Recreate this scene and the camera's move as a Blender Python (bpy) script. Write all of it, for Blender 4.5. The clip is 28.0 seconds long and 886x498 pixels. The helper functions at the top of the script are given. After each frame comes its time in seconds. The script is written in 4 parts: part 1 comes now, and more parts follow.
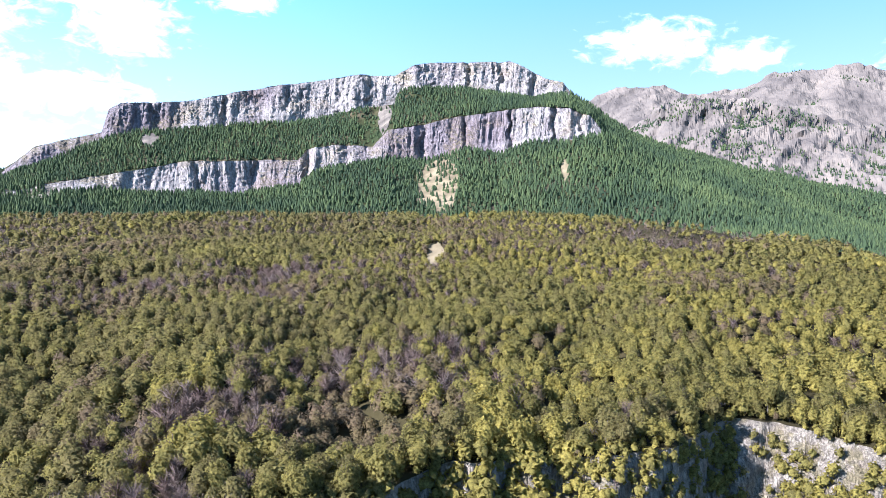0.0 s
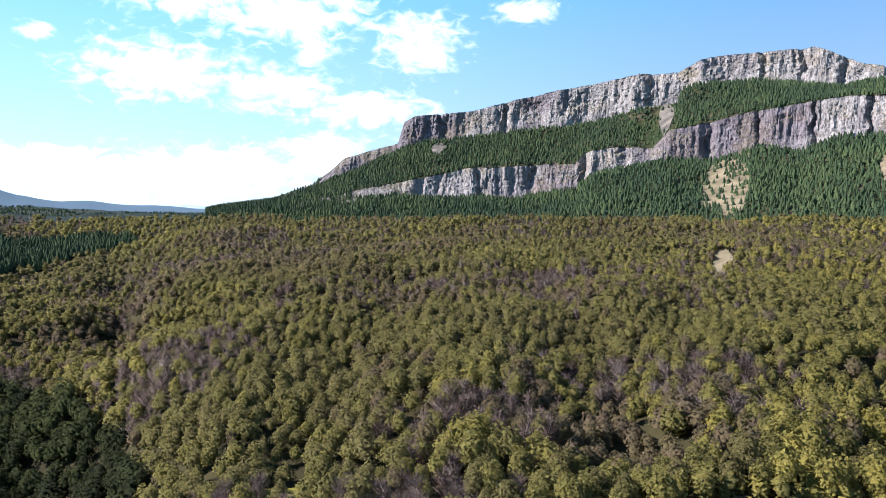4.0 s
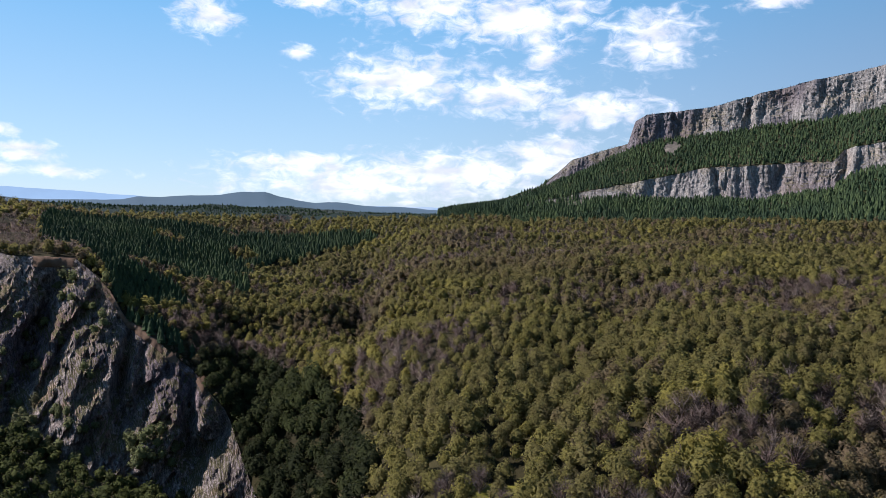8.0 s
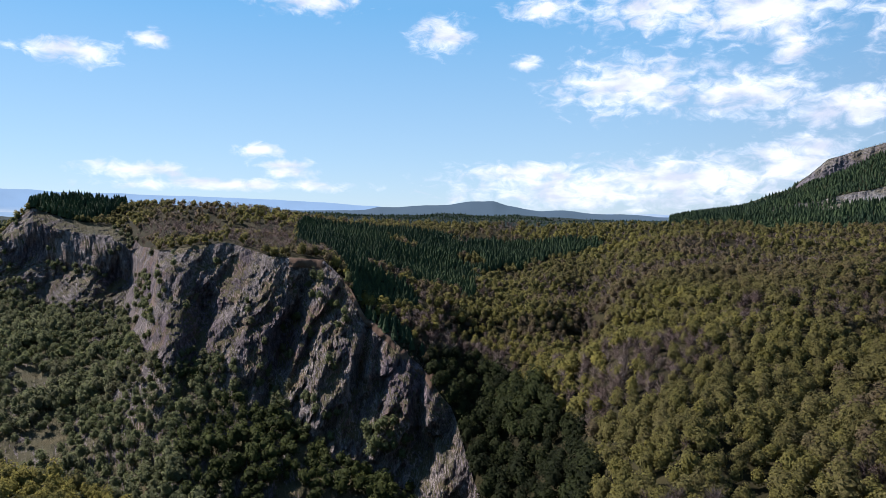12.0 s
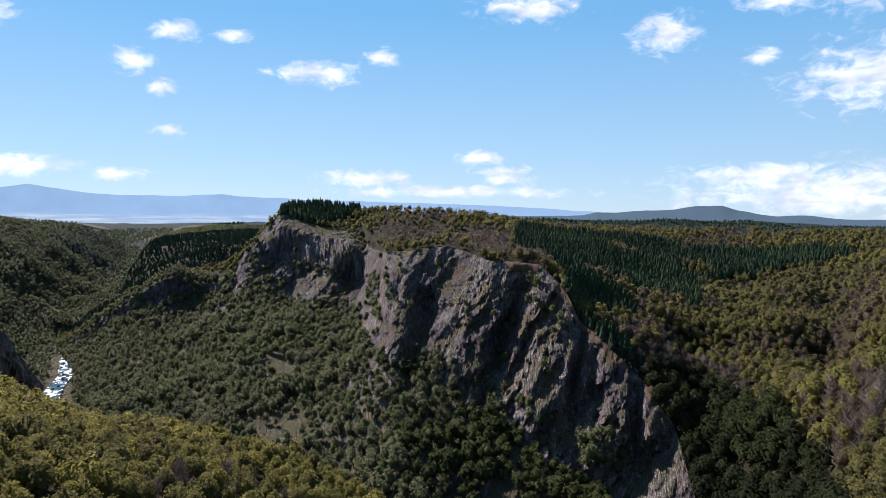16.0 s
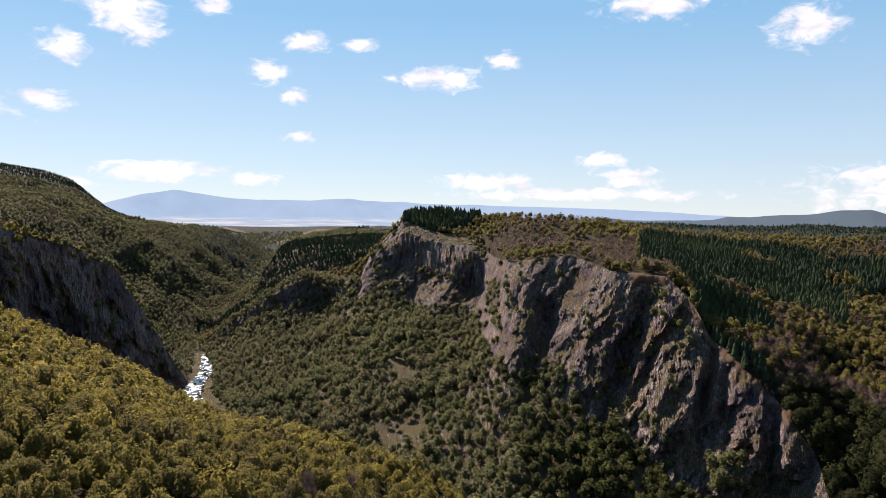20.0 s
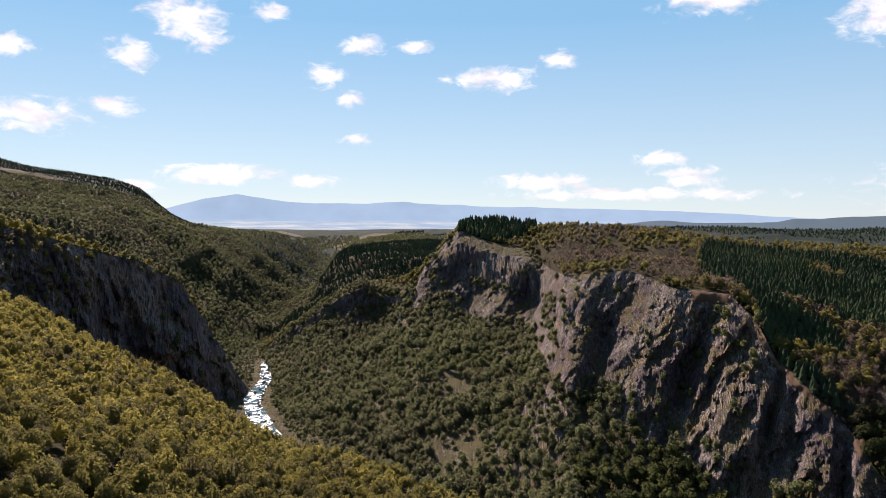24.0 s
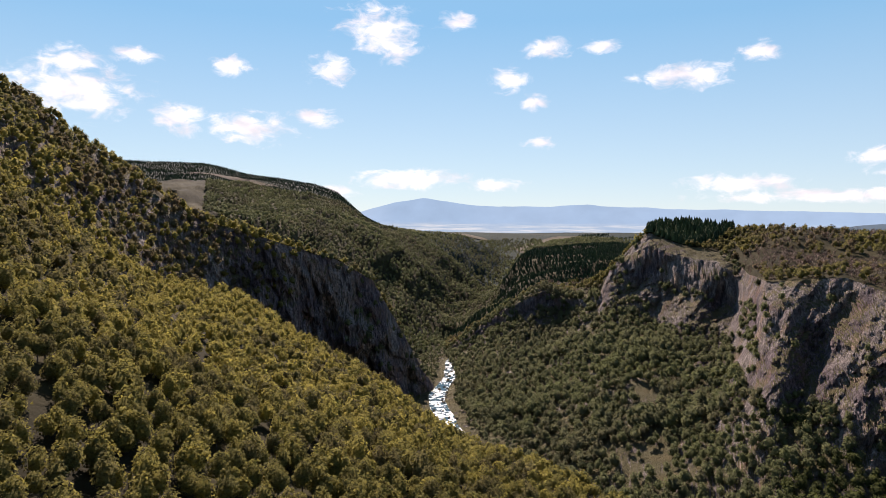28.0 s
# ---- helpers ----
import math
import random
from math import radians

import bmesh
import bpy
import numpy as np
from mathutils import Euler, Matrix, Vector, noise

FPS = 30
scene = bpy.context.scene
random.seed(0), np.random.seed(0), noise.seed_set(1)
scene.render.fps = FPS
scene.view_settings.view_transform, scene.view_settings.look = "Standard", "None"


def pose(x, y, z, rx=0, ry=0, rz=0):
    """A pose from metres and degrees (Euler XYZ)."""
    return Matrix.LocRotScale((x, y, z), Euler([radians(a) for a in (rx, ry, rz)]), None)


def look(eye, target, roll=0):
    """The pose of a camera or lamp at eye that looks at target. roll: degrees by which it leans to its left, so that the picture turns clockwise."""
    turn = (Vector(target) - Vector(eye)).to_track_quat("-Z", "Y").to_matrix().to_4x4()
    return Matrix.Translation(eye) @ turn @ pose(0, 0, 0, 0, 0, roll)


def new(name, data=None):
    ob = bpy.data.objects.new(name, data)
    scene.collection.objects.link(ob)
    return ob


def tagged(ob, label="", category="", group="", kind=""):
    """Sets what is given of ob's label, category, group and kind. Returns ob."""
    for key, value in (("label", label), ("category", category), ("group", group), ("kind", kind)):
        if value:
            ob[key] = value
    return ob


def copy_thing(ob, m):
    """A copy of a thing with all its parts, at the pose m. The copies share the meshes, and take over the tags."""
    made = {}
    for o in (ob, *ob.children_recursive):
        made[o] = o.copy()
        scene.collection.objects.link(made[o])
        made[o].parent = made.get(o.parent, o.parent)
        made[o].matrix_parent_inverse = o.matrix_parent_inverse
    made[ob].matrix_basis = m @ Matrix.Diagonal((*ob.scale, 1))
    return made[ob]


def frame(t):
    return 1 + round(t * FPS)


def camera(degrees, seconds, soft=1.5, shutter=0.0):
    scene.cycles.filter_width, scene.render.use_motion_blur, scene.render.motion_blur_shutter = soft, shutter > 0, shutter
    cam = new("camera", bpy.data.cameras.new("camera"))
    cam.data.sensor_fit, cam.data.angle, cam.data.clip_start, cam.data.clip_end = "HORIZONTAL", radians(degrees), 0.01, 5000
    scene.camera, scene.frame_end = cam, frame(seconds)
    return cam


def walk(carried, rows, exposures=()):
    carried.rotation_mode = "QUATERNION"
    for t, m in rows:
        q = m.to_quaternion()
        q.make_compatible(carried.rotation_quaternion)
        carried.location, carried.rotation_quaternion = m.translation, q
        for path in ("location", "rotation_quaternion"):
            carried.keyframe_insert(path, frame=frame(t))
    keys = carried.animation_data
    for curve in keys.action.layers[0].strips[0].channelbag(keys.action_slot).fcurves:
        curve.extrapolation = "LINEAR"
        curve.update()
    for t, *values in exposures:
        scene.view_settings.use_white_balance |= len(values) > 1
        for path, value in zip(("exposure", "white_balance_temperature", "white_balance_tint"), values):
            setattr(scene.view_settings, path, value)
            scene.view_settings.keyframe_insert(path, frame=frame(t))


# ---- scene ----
cam = camera(64.15, 28.0, soft=0.5)

# seconds, x, y, z, pitch from level down, roll, heading
PATH = [
    (0.0, pose(-0.0, 0.0, -0.0, 86.76, -0.46, 1.54)),
    (0.5, pose(-0.1, 0.7, 0.1, 86.80, -0.46, 2.92)),
    (1.0, pose(-0.3, 1.8, 0.0, 86.84, -0.45, 5.48)),
    (1.5, pose(-0.6, 3.2, -0.1, 86.84, -0.45, 8.65)),
    (2.0, pose(-0.9, 4.7, -0.2, 86.89, -0.31, 11.83)),
    (2.5, pose(-1.1, 5.9, -0.1, 86.88, -0.39, 15.01)),
    (3.0, pose(-1.5, 6.7, -0.1, 86.89, -0.43, 18.08)),
    (3.5, pose(-2.1, 7.3, -0.3, 86.92, -0.38, 21.00)),
    (5.5, pose(-3.5, 8.6, -1.3, 86.93, -0.58, 30.19)),
    (6.0, pose(-3.8, 9.3, -1.4, 86.93, -0.55, 32.48)),
    (6.5, pose(-4.0, 9.8, -1.6, 86.90, -0.58, 34.80)),
    (7.0, pose(-4.3, 10.1, -1.6, 86.85, -0.76, 37.10)),
    (7.5, pose(-4.4, 10.5, -1.6, 86.89, -0.77, 39.43)),
    (8.0, pose(-4.5, 10.9, -1.9, 86.94, -0.75, 41.74)),
    (8.5, pose(-4.6, 11.3, -2.3, 86.99, -0.68, 44.03)),
    (9.0, pose(-4.9, 12.0, -3.0, 87.07, -0.61, 46.28)),
    (9.5, pose(-5.7, 13.1, -4.0, 87.23, -0.47, 48.56)),
    (10.0, pose(-6.3, 14.0, -4.9, 87.35, -0.35, 50.81)),
    (10.5, pose(-6.6, 14.4, -5.4, 87.41, -0.33, 53.07)),
    (11.0, pose(-6.8, 14.6, -5.5, 87.46, -0.36, 55.31)),
    (11.5, pose(-7.1, 14.9, -5.4, 87.49, -0.28, 57.64)),
    (12.0, pose(-7.6, 15.0, -5.3, 87.49, -0.33, 59.91)),
    (12.5, pose(-8.1, 15.1, -5.1, 87.50, -0.28, 62.20)),
    (14.5, pose(-9.3, 15.6, -6.1, 87.72, -0.36, 71.25)),
    (15.0, pose(-9.6, 15.4, -6.3, 87.74, -0.35, 73.37)),
    (15.5, pose(-9.6, 15.4, -6.4, 87.80, -0.33, 75.46)),
    (16.0, pose(-9.5, 15.5, -6.2, 87.85, -0.38, 77.32)),
    (16.5, pose(-9.5, 15.5, -6.0, 87.84, -0.30, 78.83)),
    (17.0, pose(-9.6, 15.4, -5.9, 87.90, -0.41, 80.14)),
    (17.5, pose(-9.7, 15.3, -5.7, 87.94, -0.43, 81.47)),
    (18.0, pose(-9.9, 15.2, -5.4, 87.97, -0.46, 82.78)),
    (18.5, pose(-10.0, 15.1, -4.9, 88.03, -0.54, 84.10)),
    (19.0, pose(-10.3, 14.9, -4.3, 88.02, -0.58, 85.46)),
    (19.5, pose(-10.5, 14.8, -3.2, 88.03, -0.58, 87.01)),
    (20.0, pose(-10.7, 15.0, -1.5, 88.03, -0.58, 87.01)),
    (20.5, pose(-10.9, 15.2, 0.7, 87.99, -0.53, 86.96)),
    (22.5, pose(-10.4, 16.0, 8.3, 87.97, -0.51, 87.15)),
    (23.0, pose(-10.7, 15.2, 9.8, 88.00, -0.40, 87.32)),
    (23.5, pose(-11.3, 14.8, 10.5, 88.02, -0.33, 88.21)),
    (24.0, pose(-11.9, 14.5, 10.6, 88.05, -0.36, 91.44)),
    (24.5, pose(-12.5, 14.2, 10.2, 88.05, -0.42, 94.61)),
    (25.0, pose(-13.3, 13.7, 9.8, 88.06, -0.43, 97.22)),
    (25.5, pose(-14.1, 13.4, 9.4, 88.09, -0.42, 99.78)),
    (26.0, pose(-14.6, 13.2, 9.1, 88.14, -0.41, 101.46)),
    (26.5, pose(-14.7, 13.2, 9.0, 88.16, -0.43, 102.70)),
    (27.0, pose(-15.0, 13.1, 8.8, 88.21, -0.40, 103.84)),
    (27.5, pose(-15.4, 12.8, 8.7, 88.22, -0.49, 104.99)),
    (28.0, pose(-16.2, 12.6, 8.6, 88.21, -0.55, 106.15)),
]
EXPOSURES = [(0.0, 2.22, 5650, 21), (2.0, 2.09, 5680, 21), (3.5, 1.74, 5850, 19), (5.5, 1.15, 6200, 18), (8.0, 0.9, 6150, 19), (11.0, 0.82, 6050, 18), (19.0, 0.82, 6100, 19), (19.3, 1.0, 7400, 26), (28.0, 0.94, 7250, 24)]
walk(cam, PATH, EXPOSURES)

# ---------------------------------------------------------------- light
SUN_HEADING, SUN_HEIGHT = 118.0, 37.0
world = bpy.data.worlds.new("sky")
scene.world = world
world.use_nodes = True

sun = new("sun", bpy.data.lights.new("sun", "SUN"))
sun.data.energy, sun.data.angle, sun.data.color = 5.0, radians(0.6), (1.0, 0.95, 0.87)
_h, _e = radians(SUN_HEADING), radians(SUN_HEIGHT)
sun_way = Vector((-math.sin(_h) * math.cos(_e), math.cos(_h) * math.cos(_e), math.sin(_e)))
sun.matrix_world = look(sun_way * 1000, (0, 0, 0))


class Nodes:
    """Short hand for a node tree."""

    def __init__(self, tree):
        self.tree = tree
        tree.nodes.clear()

    def add(self, kind):
        return self.tree.nodes.new(kind)

    def put(self, socket, v):
        if isinstance(v, bpy.types.NodeSocket):
            self.tree.links.new(v, socket)
        else:
            socket.default_value = v

    def math(self, op, a, b=0.0, c=0.0, clamp=False):
        n = self.add("ShaderNodeMath")
        n.operation, n.use_clamp = op, clamp
        for s, v in zip(n.inputs, (a, b, c)):
            self.put(s, v)
        return n.outputs[0]

    def vec(self, op, a, b=(0, 0, 0)):
        n = self.add("ShaderNodeVectorMath")
        n.operation = op
        self.put(n.inputs[0], a)
        if op == "SCALE":
            self.put(n.inputs[3], b)
        else:
            self.put(n.inputs[1], b)
        return n.outputs["Value" if op in ("DOT_PRODUCT", "LENGTH") else "Vector"]

    def noise(self, vector, scale, detail=4.0, rough=0.55, distortion=0.0):
        n = self.add("ShaderNodeTexNoise")
        self.put(n.inputs["Vector"], vector)
        n.inputs["Scale"].default_value = scale
        n.inputs["Detail"].default_value = detail
        n.inputs["Roughness"].default_value = rough
        n.inputs["Distortion"].default_value = distortion
        return n.outputs["Fac"]

    def ramp(self, fac, stops):
        n = self.add("ShaderNodeValToRGB")
        e = n.color_ramp.elements
        while len(e) < len(stops):
            e.new(0.5)
        for el, (p, col) in zip(e, stops):
            el.position = p
            el.color = (*col, 1) if len(col) == 3 else col
        self.put(n.inputs[0], fac)
        return n.outputs[0]

    def mix(self, fac, a, b, blend="MIX"):
        n = self.add("ShaderNodeMix")
        n.data_type, n.blend_type = "RGBA", blend
        self.put(n.inputs[0], fac)
        self.put(n.inputs[6], a)
        self.put(n.inputs[7], b)
        return n.outputs[2]

    def step(self, v, lo, hi):
        n = self.add("ShaderNodeMapRange")
        n.interpolation_type = "SMOOTHSTEP"
        self.put(n.inputs[0], v)
        n.inputs[1].default_value, n.inputs[2].default_value = lo, hi
        return n.outputs[0]


# clouds: heading and height of each in degrees, and its half width and half height
CLOUDS_HIGH = [(25.6, 13.1, 3.8, 2.3), (35.8, 14.9, 7.5, 2.2), (45.2, 10.3, 6.0, 2.4), (37, 9.4, 5.0, 1.8), (29.9, 8.0, 6.0, 1.5), (17, 15.5, 2.6, 0.9), (33.8, 12.1, 2.0, 1.1), (43, 15.8, 6, 1.8), (51.9, 16.3, 2.7, 1.3),
               (60.2, 14.3, 2.4, 1.5), (53.4, 12.2, 1.2, 0.6), (82.2, 12.9, 1.5, 0.6), (86.2, 11.5, 2.0, 0.9), (-14.9, 12.6, 4.4, 1.6), (-21.3, 11.2, 2.8, 1.1), (-33, 10, 3, 2)]
CLOUDS_LOW = [(41, 3.0, 9.3, 2.0), (48.3, 2.2, 11, 1.6), (33.8, 4.1, 4.0, 1.8), (32.5, 5.0, 2.7, 1.4), (72.4, 3.6, 2.0, 0.6), (74.3, 5.2, 1.8, 0.6), (72.5, 4.1, 2.6, 0.4), (83.5, 3.5, 4.0, 0.7), (76, 2.5, 9.0, 0.5), (109, 3.9, 4.4, 0.8),
              (102, 3.4, 2.4, 0.5), (53.3, 3.6, 5.8, 0.9), (115, 2.7, 1.8, 0.5)]
CLOUDS_SMALL = [(111.5, 15.4, 2.8, 1.7), (110, 13.9, 1.7, 1.0), (98, 14.0, 1.9, 0.8), (93.8, 14, 1.2, 0.5), (88.3, 11.6, 3.0, 0.8), (98.9, 9.9, 1.1, 0.6), (100.9, 11.7, 1.4, 0.9), (98.6, 6.8, 1.1, 0.5), (70.6, 16.6, 3.8, 1.1),
                (134, 9.4, 4.3, 1.9), (126.7, 8.0, 1.9, 1.0), (121.6, 7.5, 3.2, 1.1), (116.4, 8.5, 1.7, 0.7), (122.8, 12.1, 1.4, 0.7), (115.1, 12.2, 1.6, 1.1), (133.9, 11.5, 2.0, 0.9), (129.7, 12.3, 1.6, 0.6), (105, 16, 1.5, 0.6)]


def sky_nodes():
    n = Nodes(world.node_tree)
    out = n.add("ShaderNodeOutputWorld")
    back = n.add("ShaderNodeBackground")
    sky = n.add("ShaderNodeTexSky")
    sky.sky_type, sky.sun_disc = "NISHITA", False
    sky.sun_elevation, sky.sun_rotation = radians(SUN_HEIGHT), radians(-SUN_HEADING)
    sky.altitude, sky.air_density, sky.dust_density, sky.ozone_density = 700.0, 1.0, 0.06, 1.5
    way = n.add("ShaderNodeTexCoord").outputs["Generated"]
    part = n.add("ShaderNodeSeparateXYZ")
    n.put(part.inputs[0], way)
    x, y, z = part.outputs
    heading = n.math("MULTIPLY", n.math("ARCTAN2", n.math("MULTIPLY", x, -1.0), y), 57.2958)
    height = n.math("MULTIPLY", n.math("ARCSINE", z), 57.2958)
    both = n.add("ShaderNodeCombineXYZ")
    n.put(both.inputs[0], heading)
    n.put(both.inputs[1], height)
    flat = both.outputs[0]
    nearest = None
    for a, e, w, h in CLOUDS_HIGH + CLOUDS_LOW + CLOUDS_SMALL:
        r = n.vec("LENGTH", n.vec("MULTIPLY", n.vec("SUBTRACT", flat, (a, e, 0)), (1 / w, 1 / h, 0)))
        nearest = r if nearest is None else n.math("MINIMUM", nearest, r)
    puff = n.noise(n.vec("MULTIPLY", flat, (0.6, 1.1, 1)), 1.0, 8, 0.6, 0.5)
    body = n.math("ADD", n.math("SUBTRACT", 1.0, nearest), n.math("MULTIPLY", n.math("SUBTRACT", puff, 0.5), 2.9))
    cover = n.step(body, -0.25, 1.0)
    shade = n.noise(n.vec("ADD", n.vec("MULTIPLY", flat, (0.3, 0.7, 1)), (3, 0.4, 0)), 1.0, 4, 0.5)
    white = n.ramp(shade, [(0.35, (7.5, 8.0, 8.8)), (0.6, (11.5, 11.8, 12.2))])
    clear = n.mix(1.0, sky.outputs[0], (0.95, 1.12, 1.16, 1), "MULTIPLY")
    air = n.ramp(n.math("DIVIDE", height, 40.0, 0, True), [(0.0, (5.3, 6.9, 7.9)), (0.12, (4.1, 6.3, 7.9)), (0.4, (1.8, 4.8, 7.6))])
    side = n.step(n.vec("DOT_PRODUCT", way, tuple(sun_way)), -0.45, 0.4)
    air = n.vec("SCALE", air, n.math("ADD", 0.6, n.math("MULTIPLY", side, 0.42)))
    air = n.mix(side, n.vec("MULTIPLY", air, (1.06, 0.92, 0.94)), air)
    clear = n.mix(n.math("MULTIPLY", n.step(height, 60.0, 20.0), 0.78), clear, air)
    n.put(back.inputs[0], n.mix(n.math("MULTIPLY", cover, 0.92), clear, white))
    back.inputs[1].default_value = 0.06
    n.put(out.inputs[0], back.outputs[0])


sky_nodes()


# ---------------------------------------------------------------- materials
def surface(name, rough=0.9):
    m = bpy.data.materials.new(name)
    m.use_nodes = True
    n = Nodes(m.node_tree)
    out = n.add("ShaderNodeOutputMaterial")
    b = n.add("ShaderNodeBsdfPrincipled")
    b.inputs["Roughness"].default_value = rough
    b.inputs["Specular IOR Level"].default_value = 0.06
    n.put(out.inputs[0], b.outputs[0])
    return m, n, b


def place(n):
    return n.add("ShaderNodeNewGeometry").outputs["Position"]


def bump(n, b, height, strength, distance):
    k = n.add("ShaderNodeBump")
    k.inputs["Strength"].default_value, k.inputs["Distance"].default_value = strength, distance
    n.put(k.inputs["Height"], height)
    n.put(b.inputs["Normal"], k.outputs[0])


def rock_material(name, dark, mid, light, warm, size, green=0.0, stretch=0.16, crack_depth=0.75, relief=0.35):
    m, n, b = surface(name, 0.92)
    p = place(n)
    tall = n.vec("MULTIPLY", p, (1, 1, stretch))
    streak = n.noise(tall, 1.0 / size, 7, 0.66, 0.4)
    blot = n.noise(p, 0.2 / size, 4, 0.55)
    fine = n.noise(p, 4.0 / size, 6, 0.7)
    joint = n.math("ABSOLUTE", n.math("SUBTRACT", n.noise(n.vec("MULTIPLY", p, (1, 1, 0.1)), 2.2 / size, 5, 0.62, 0.8), 0.5))
    bed = n.math("ABSOLUTE", n.math("SUBTRACT", n.noise(n.vec("MULTIPLY", p, (0.25, 0.25, 1)), 1.3 / size, 3, 0.6, 0.5), 0.5))
    crack = n.math("MULTIPLY", n.step(joint, 0.0, 0.045), n.math("ADD", n.math("MULTIPLY", n.step(bed, 0.0, 0.03), 0.4), 0.6))
    col = n.ramp(streak, [(0.3, dark), (0.47, mid), (0.68, light)])
    col = n.mix(n.step(blot, 0.5, 0.62), col, n.mix(0.65, col, (*warm, 1)))
    tone = n.noise(n.vec("ADD", p, (40, 9, 3)), 0.07 / size, 3, 0.5)
    if stretch < 0.5:
        col = n.mix(n.step(tone, 0.56, 0.4), col, n.mix(1.0, col, (0.62, 0.58, 0.66, 1), "MULTIPLY"))
    col = n.mix(n.math("MULTIPLY", n.math("SUBTRACT", 1.0, crack), crack_depth), col, (*[c * 0.5 for c in dark], 1))
    col = n.mix(0.5, col, n.ramp(fine, [(0.32, (0.2, 0.2, 0.2)), (0.68, (0.8, 0.8, 0.8))]), "OVERLAY")
    if green:
        up = n.vec("DOT_PRODUCT", n.add("ShaderNodeNewGeometry").outputs["True Normal"], (0, 0, 1))
        g = n.math("MULTIPLY", n.step(n.math("ADD", up, n.math("MULTIPLY", n.math("SUBTRACT", blot, 0.5), 1.5)), 0.62, 0.84), green)
        col = n.mix(g, col, n.ramp(fine, [(0.35, (0.045, 0.046, 0.016)), (0.65, (0.13, 0.112, 0.046))]))
    n.put(b.inputs["Base Color"], col)
    bump(n, b, n.math("ADD", n.math("ADD", streak, n.math("MULTIPLY", fine, 0.5)), n.math("MULTIPLY", crack, 0.6)), 1.0, size * relief)
    return m


def ground_material(name, a, c, d, size, strength=0.6):
    m, n, b = surface(name, 0.95)
    p = place(n)
    big = n.noise(p, 0.12 / size, 5, 0.6)
    small = n.noise(p, 1.6 / size, 5, 0.65)
    col = n.ramp(big, [(0.35, a), (0.52, c), (0.66, d)])
    col = n.mix(0.5, col, n.ramp(small, [(0.3, a), (0.7, d)]), "OVERLAY")
    n.put(b.inputs["Base Color"], col)
    bump(n, b, small, strength, size * 0.2)
    return m


def leaf_material(name, stops, spread=0.25, sheen=0.25):
    """Foliage: the tint attribute names the tree's own leaf colour along the ramp."""
    m, n, b = surface(name, 0.95)
    b.inputs["Specular IOR Level"].default_value = 0.12
    attr = n.add("ShaderNodeAttribute")
    attr.attribute_name = "tint"
    tint = attr.outputs["Fac"]
    isl = n.add("ShaderNodeNewGeometry").outputs["Random Per Island"]
    fac = n.math("ADD", tint, n.math("MULTIPLY", n.math("SUBTRACT", isl, 0.5), spread))
    leaves = n.noise(n.vec("MULTIPLY", place(n), (1, 1, 1.5)), 1.25, 4, 0.75)
    fac = n.math("ADD", fac, n.math("MULTIPLY", n.math("SUBTRACT", leaves, 0.5), 0.28))
    col = n.ramp(fac, stops)
    # low noise, which is also low in the bump, goes near-black
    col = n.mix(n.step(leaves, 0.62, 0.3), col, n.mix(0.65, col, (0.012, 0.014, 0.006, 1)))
    bump(n, b, leaves, 0.5, 0.7)
    n.put(b.inputs["Base Color"], col)
    t = n.add("ShaderNodeBsdfTranslucent")
    n.put(t.inputs[0], col)
    mixer = n.add("ShaderNodeMixShader")
    mixer.inputs[0].default_value = sheen
    n.put(mixer.inputs[1], b.outputs[0])
    n.put(mixer.inputs[2], t.outputs[0])
    n.put(n.tree.nodes["Material Output"].inputs[0], mixer.outputs[0])
    return m


MESA_ROCK = rock_material("mesa_rock", (0.125, 0.117, 0.116), (0.21, 0.194, 0.184), (0.29, 0.268, 0.245), (0.225, 0.19, 0.155), 16.0, 0.5, 0.16, 0.5, 0.09)
GORGE_ROCK = rock_material("gorge_rock", (0.066, 0.055, 0.054), (0.19, 0.158, 0.15), (0.4, 0.333, 0.298), (0.33, 0.22, 0.158), 3.6, 0.8, 0.2, 0.7, 0.3)
PALE_ROCK = rock_material("pale_rock", (0.085, 0.076, 0.064), (0.165, 0.147, 0.122), (0.235, 0.212, 0.178), (0.185, 0.152, 0.11), 2.4, 0.5, 0.6, 0.5, 0.2)
FLOOR = ground_material("forest_floor", (0.034, 0.03, 0.016), (0.055, 0.048, 0.022), (0.09, 0.075, 0.038), 8.0)
SLOPE = ground_material("mountain_slope", (0.03, 0.045, 0.02), (0.05, 0.055, 0.025), (0.13, 0.105, 0.07), 12.0)
BARE = ground_material("bare_mountain", (0.105, 0.096, 0.09), (0.168, 0.151, 0.135), (0.215, 0.192, 0.166), 26.0, 0.5)
# the blue-green cast puts distance haze into the ground colour
HILL = ground_material("far_hill", (0.022, 0.036, 0.033), (0.03, 0.046, 0.039), (0.058, 0.066, 0.055), 50.0)
DRY = ground_material("dry_grass", (0.13, 0.112, 0.075), (0.2, 0.172, 0.115), (0.28, 0.238, 0.165), 6.0)
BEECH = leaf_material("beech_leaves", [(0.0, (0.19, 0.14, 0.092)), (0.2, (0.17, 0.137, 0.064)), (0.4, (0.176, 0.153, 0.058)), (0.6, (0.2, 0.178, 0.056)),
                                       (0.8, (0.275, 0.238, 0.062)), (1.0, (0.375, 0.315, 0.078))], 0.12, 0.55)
# greener leaves, with blue mixed in to imitate haze and skylit shade
HAZY_GREEN_BEECH = leaf_material("green_beech_leaves", [(0.0, (0.172, 0.16, 0.092)), (0.4, (0.162, 0.17, 0.083)), (0.7, (0.172, 0.188, 0.081)), (1.0, (0.218, 0.213, 0.08))], 0.16, 0.52)
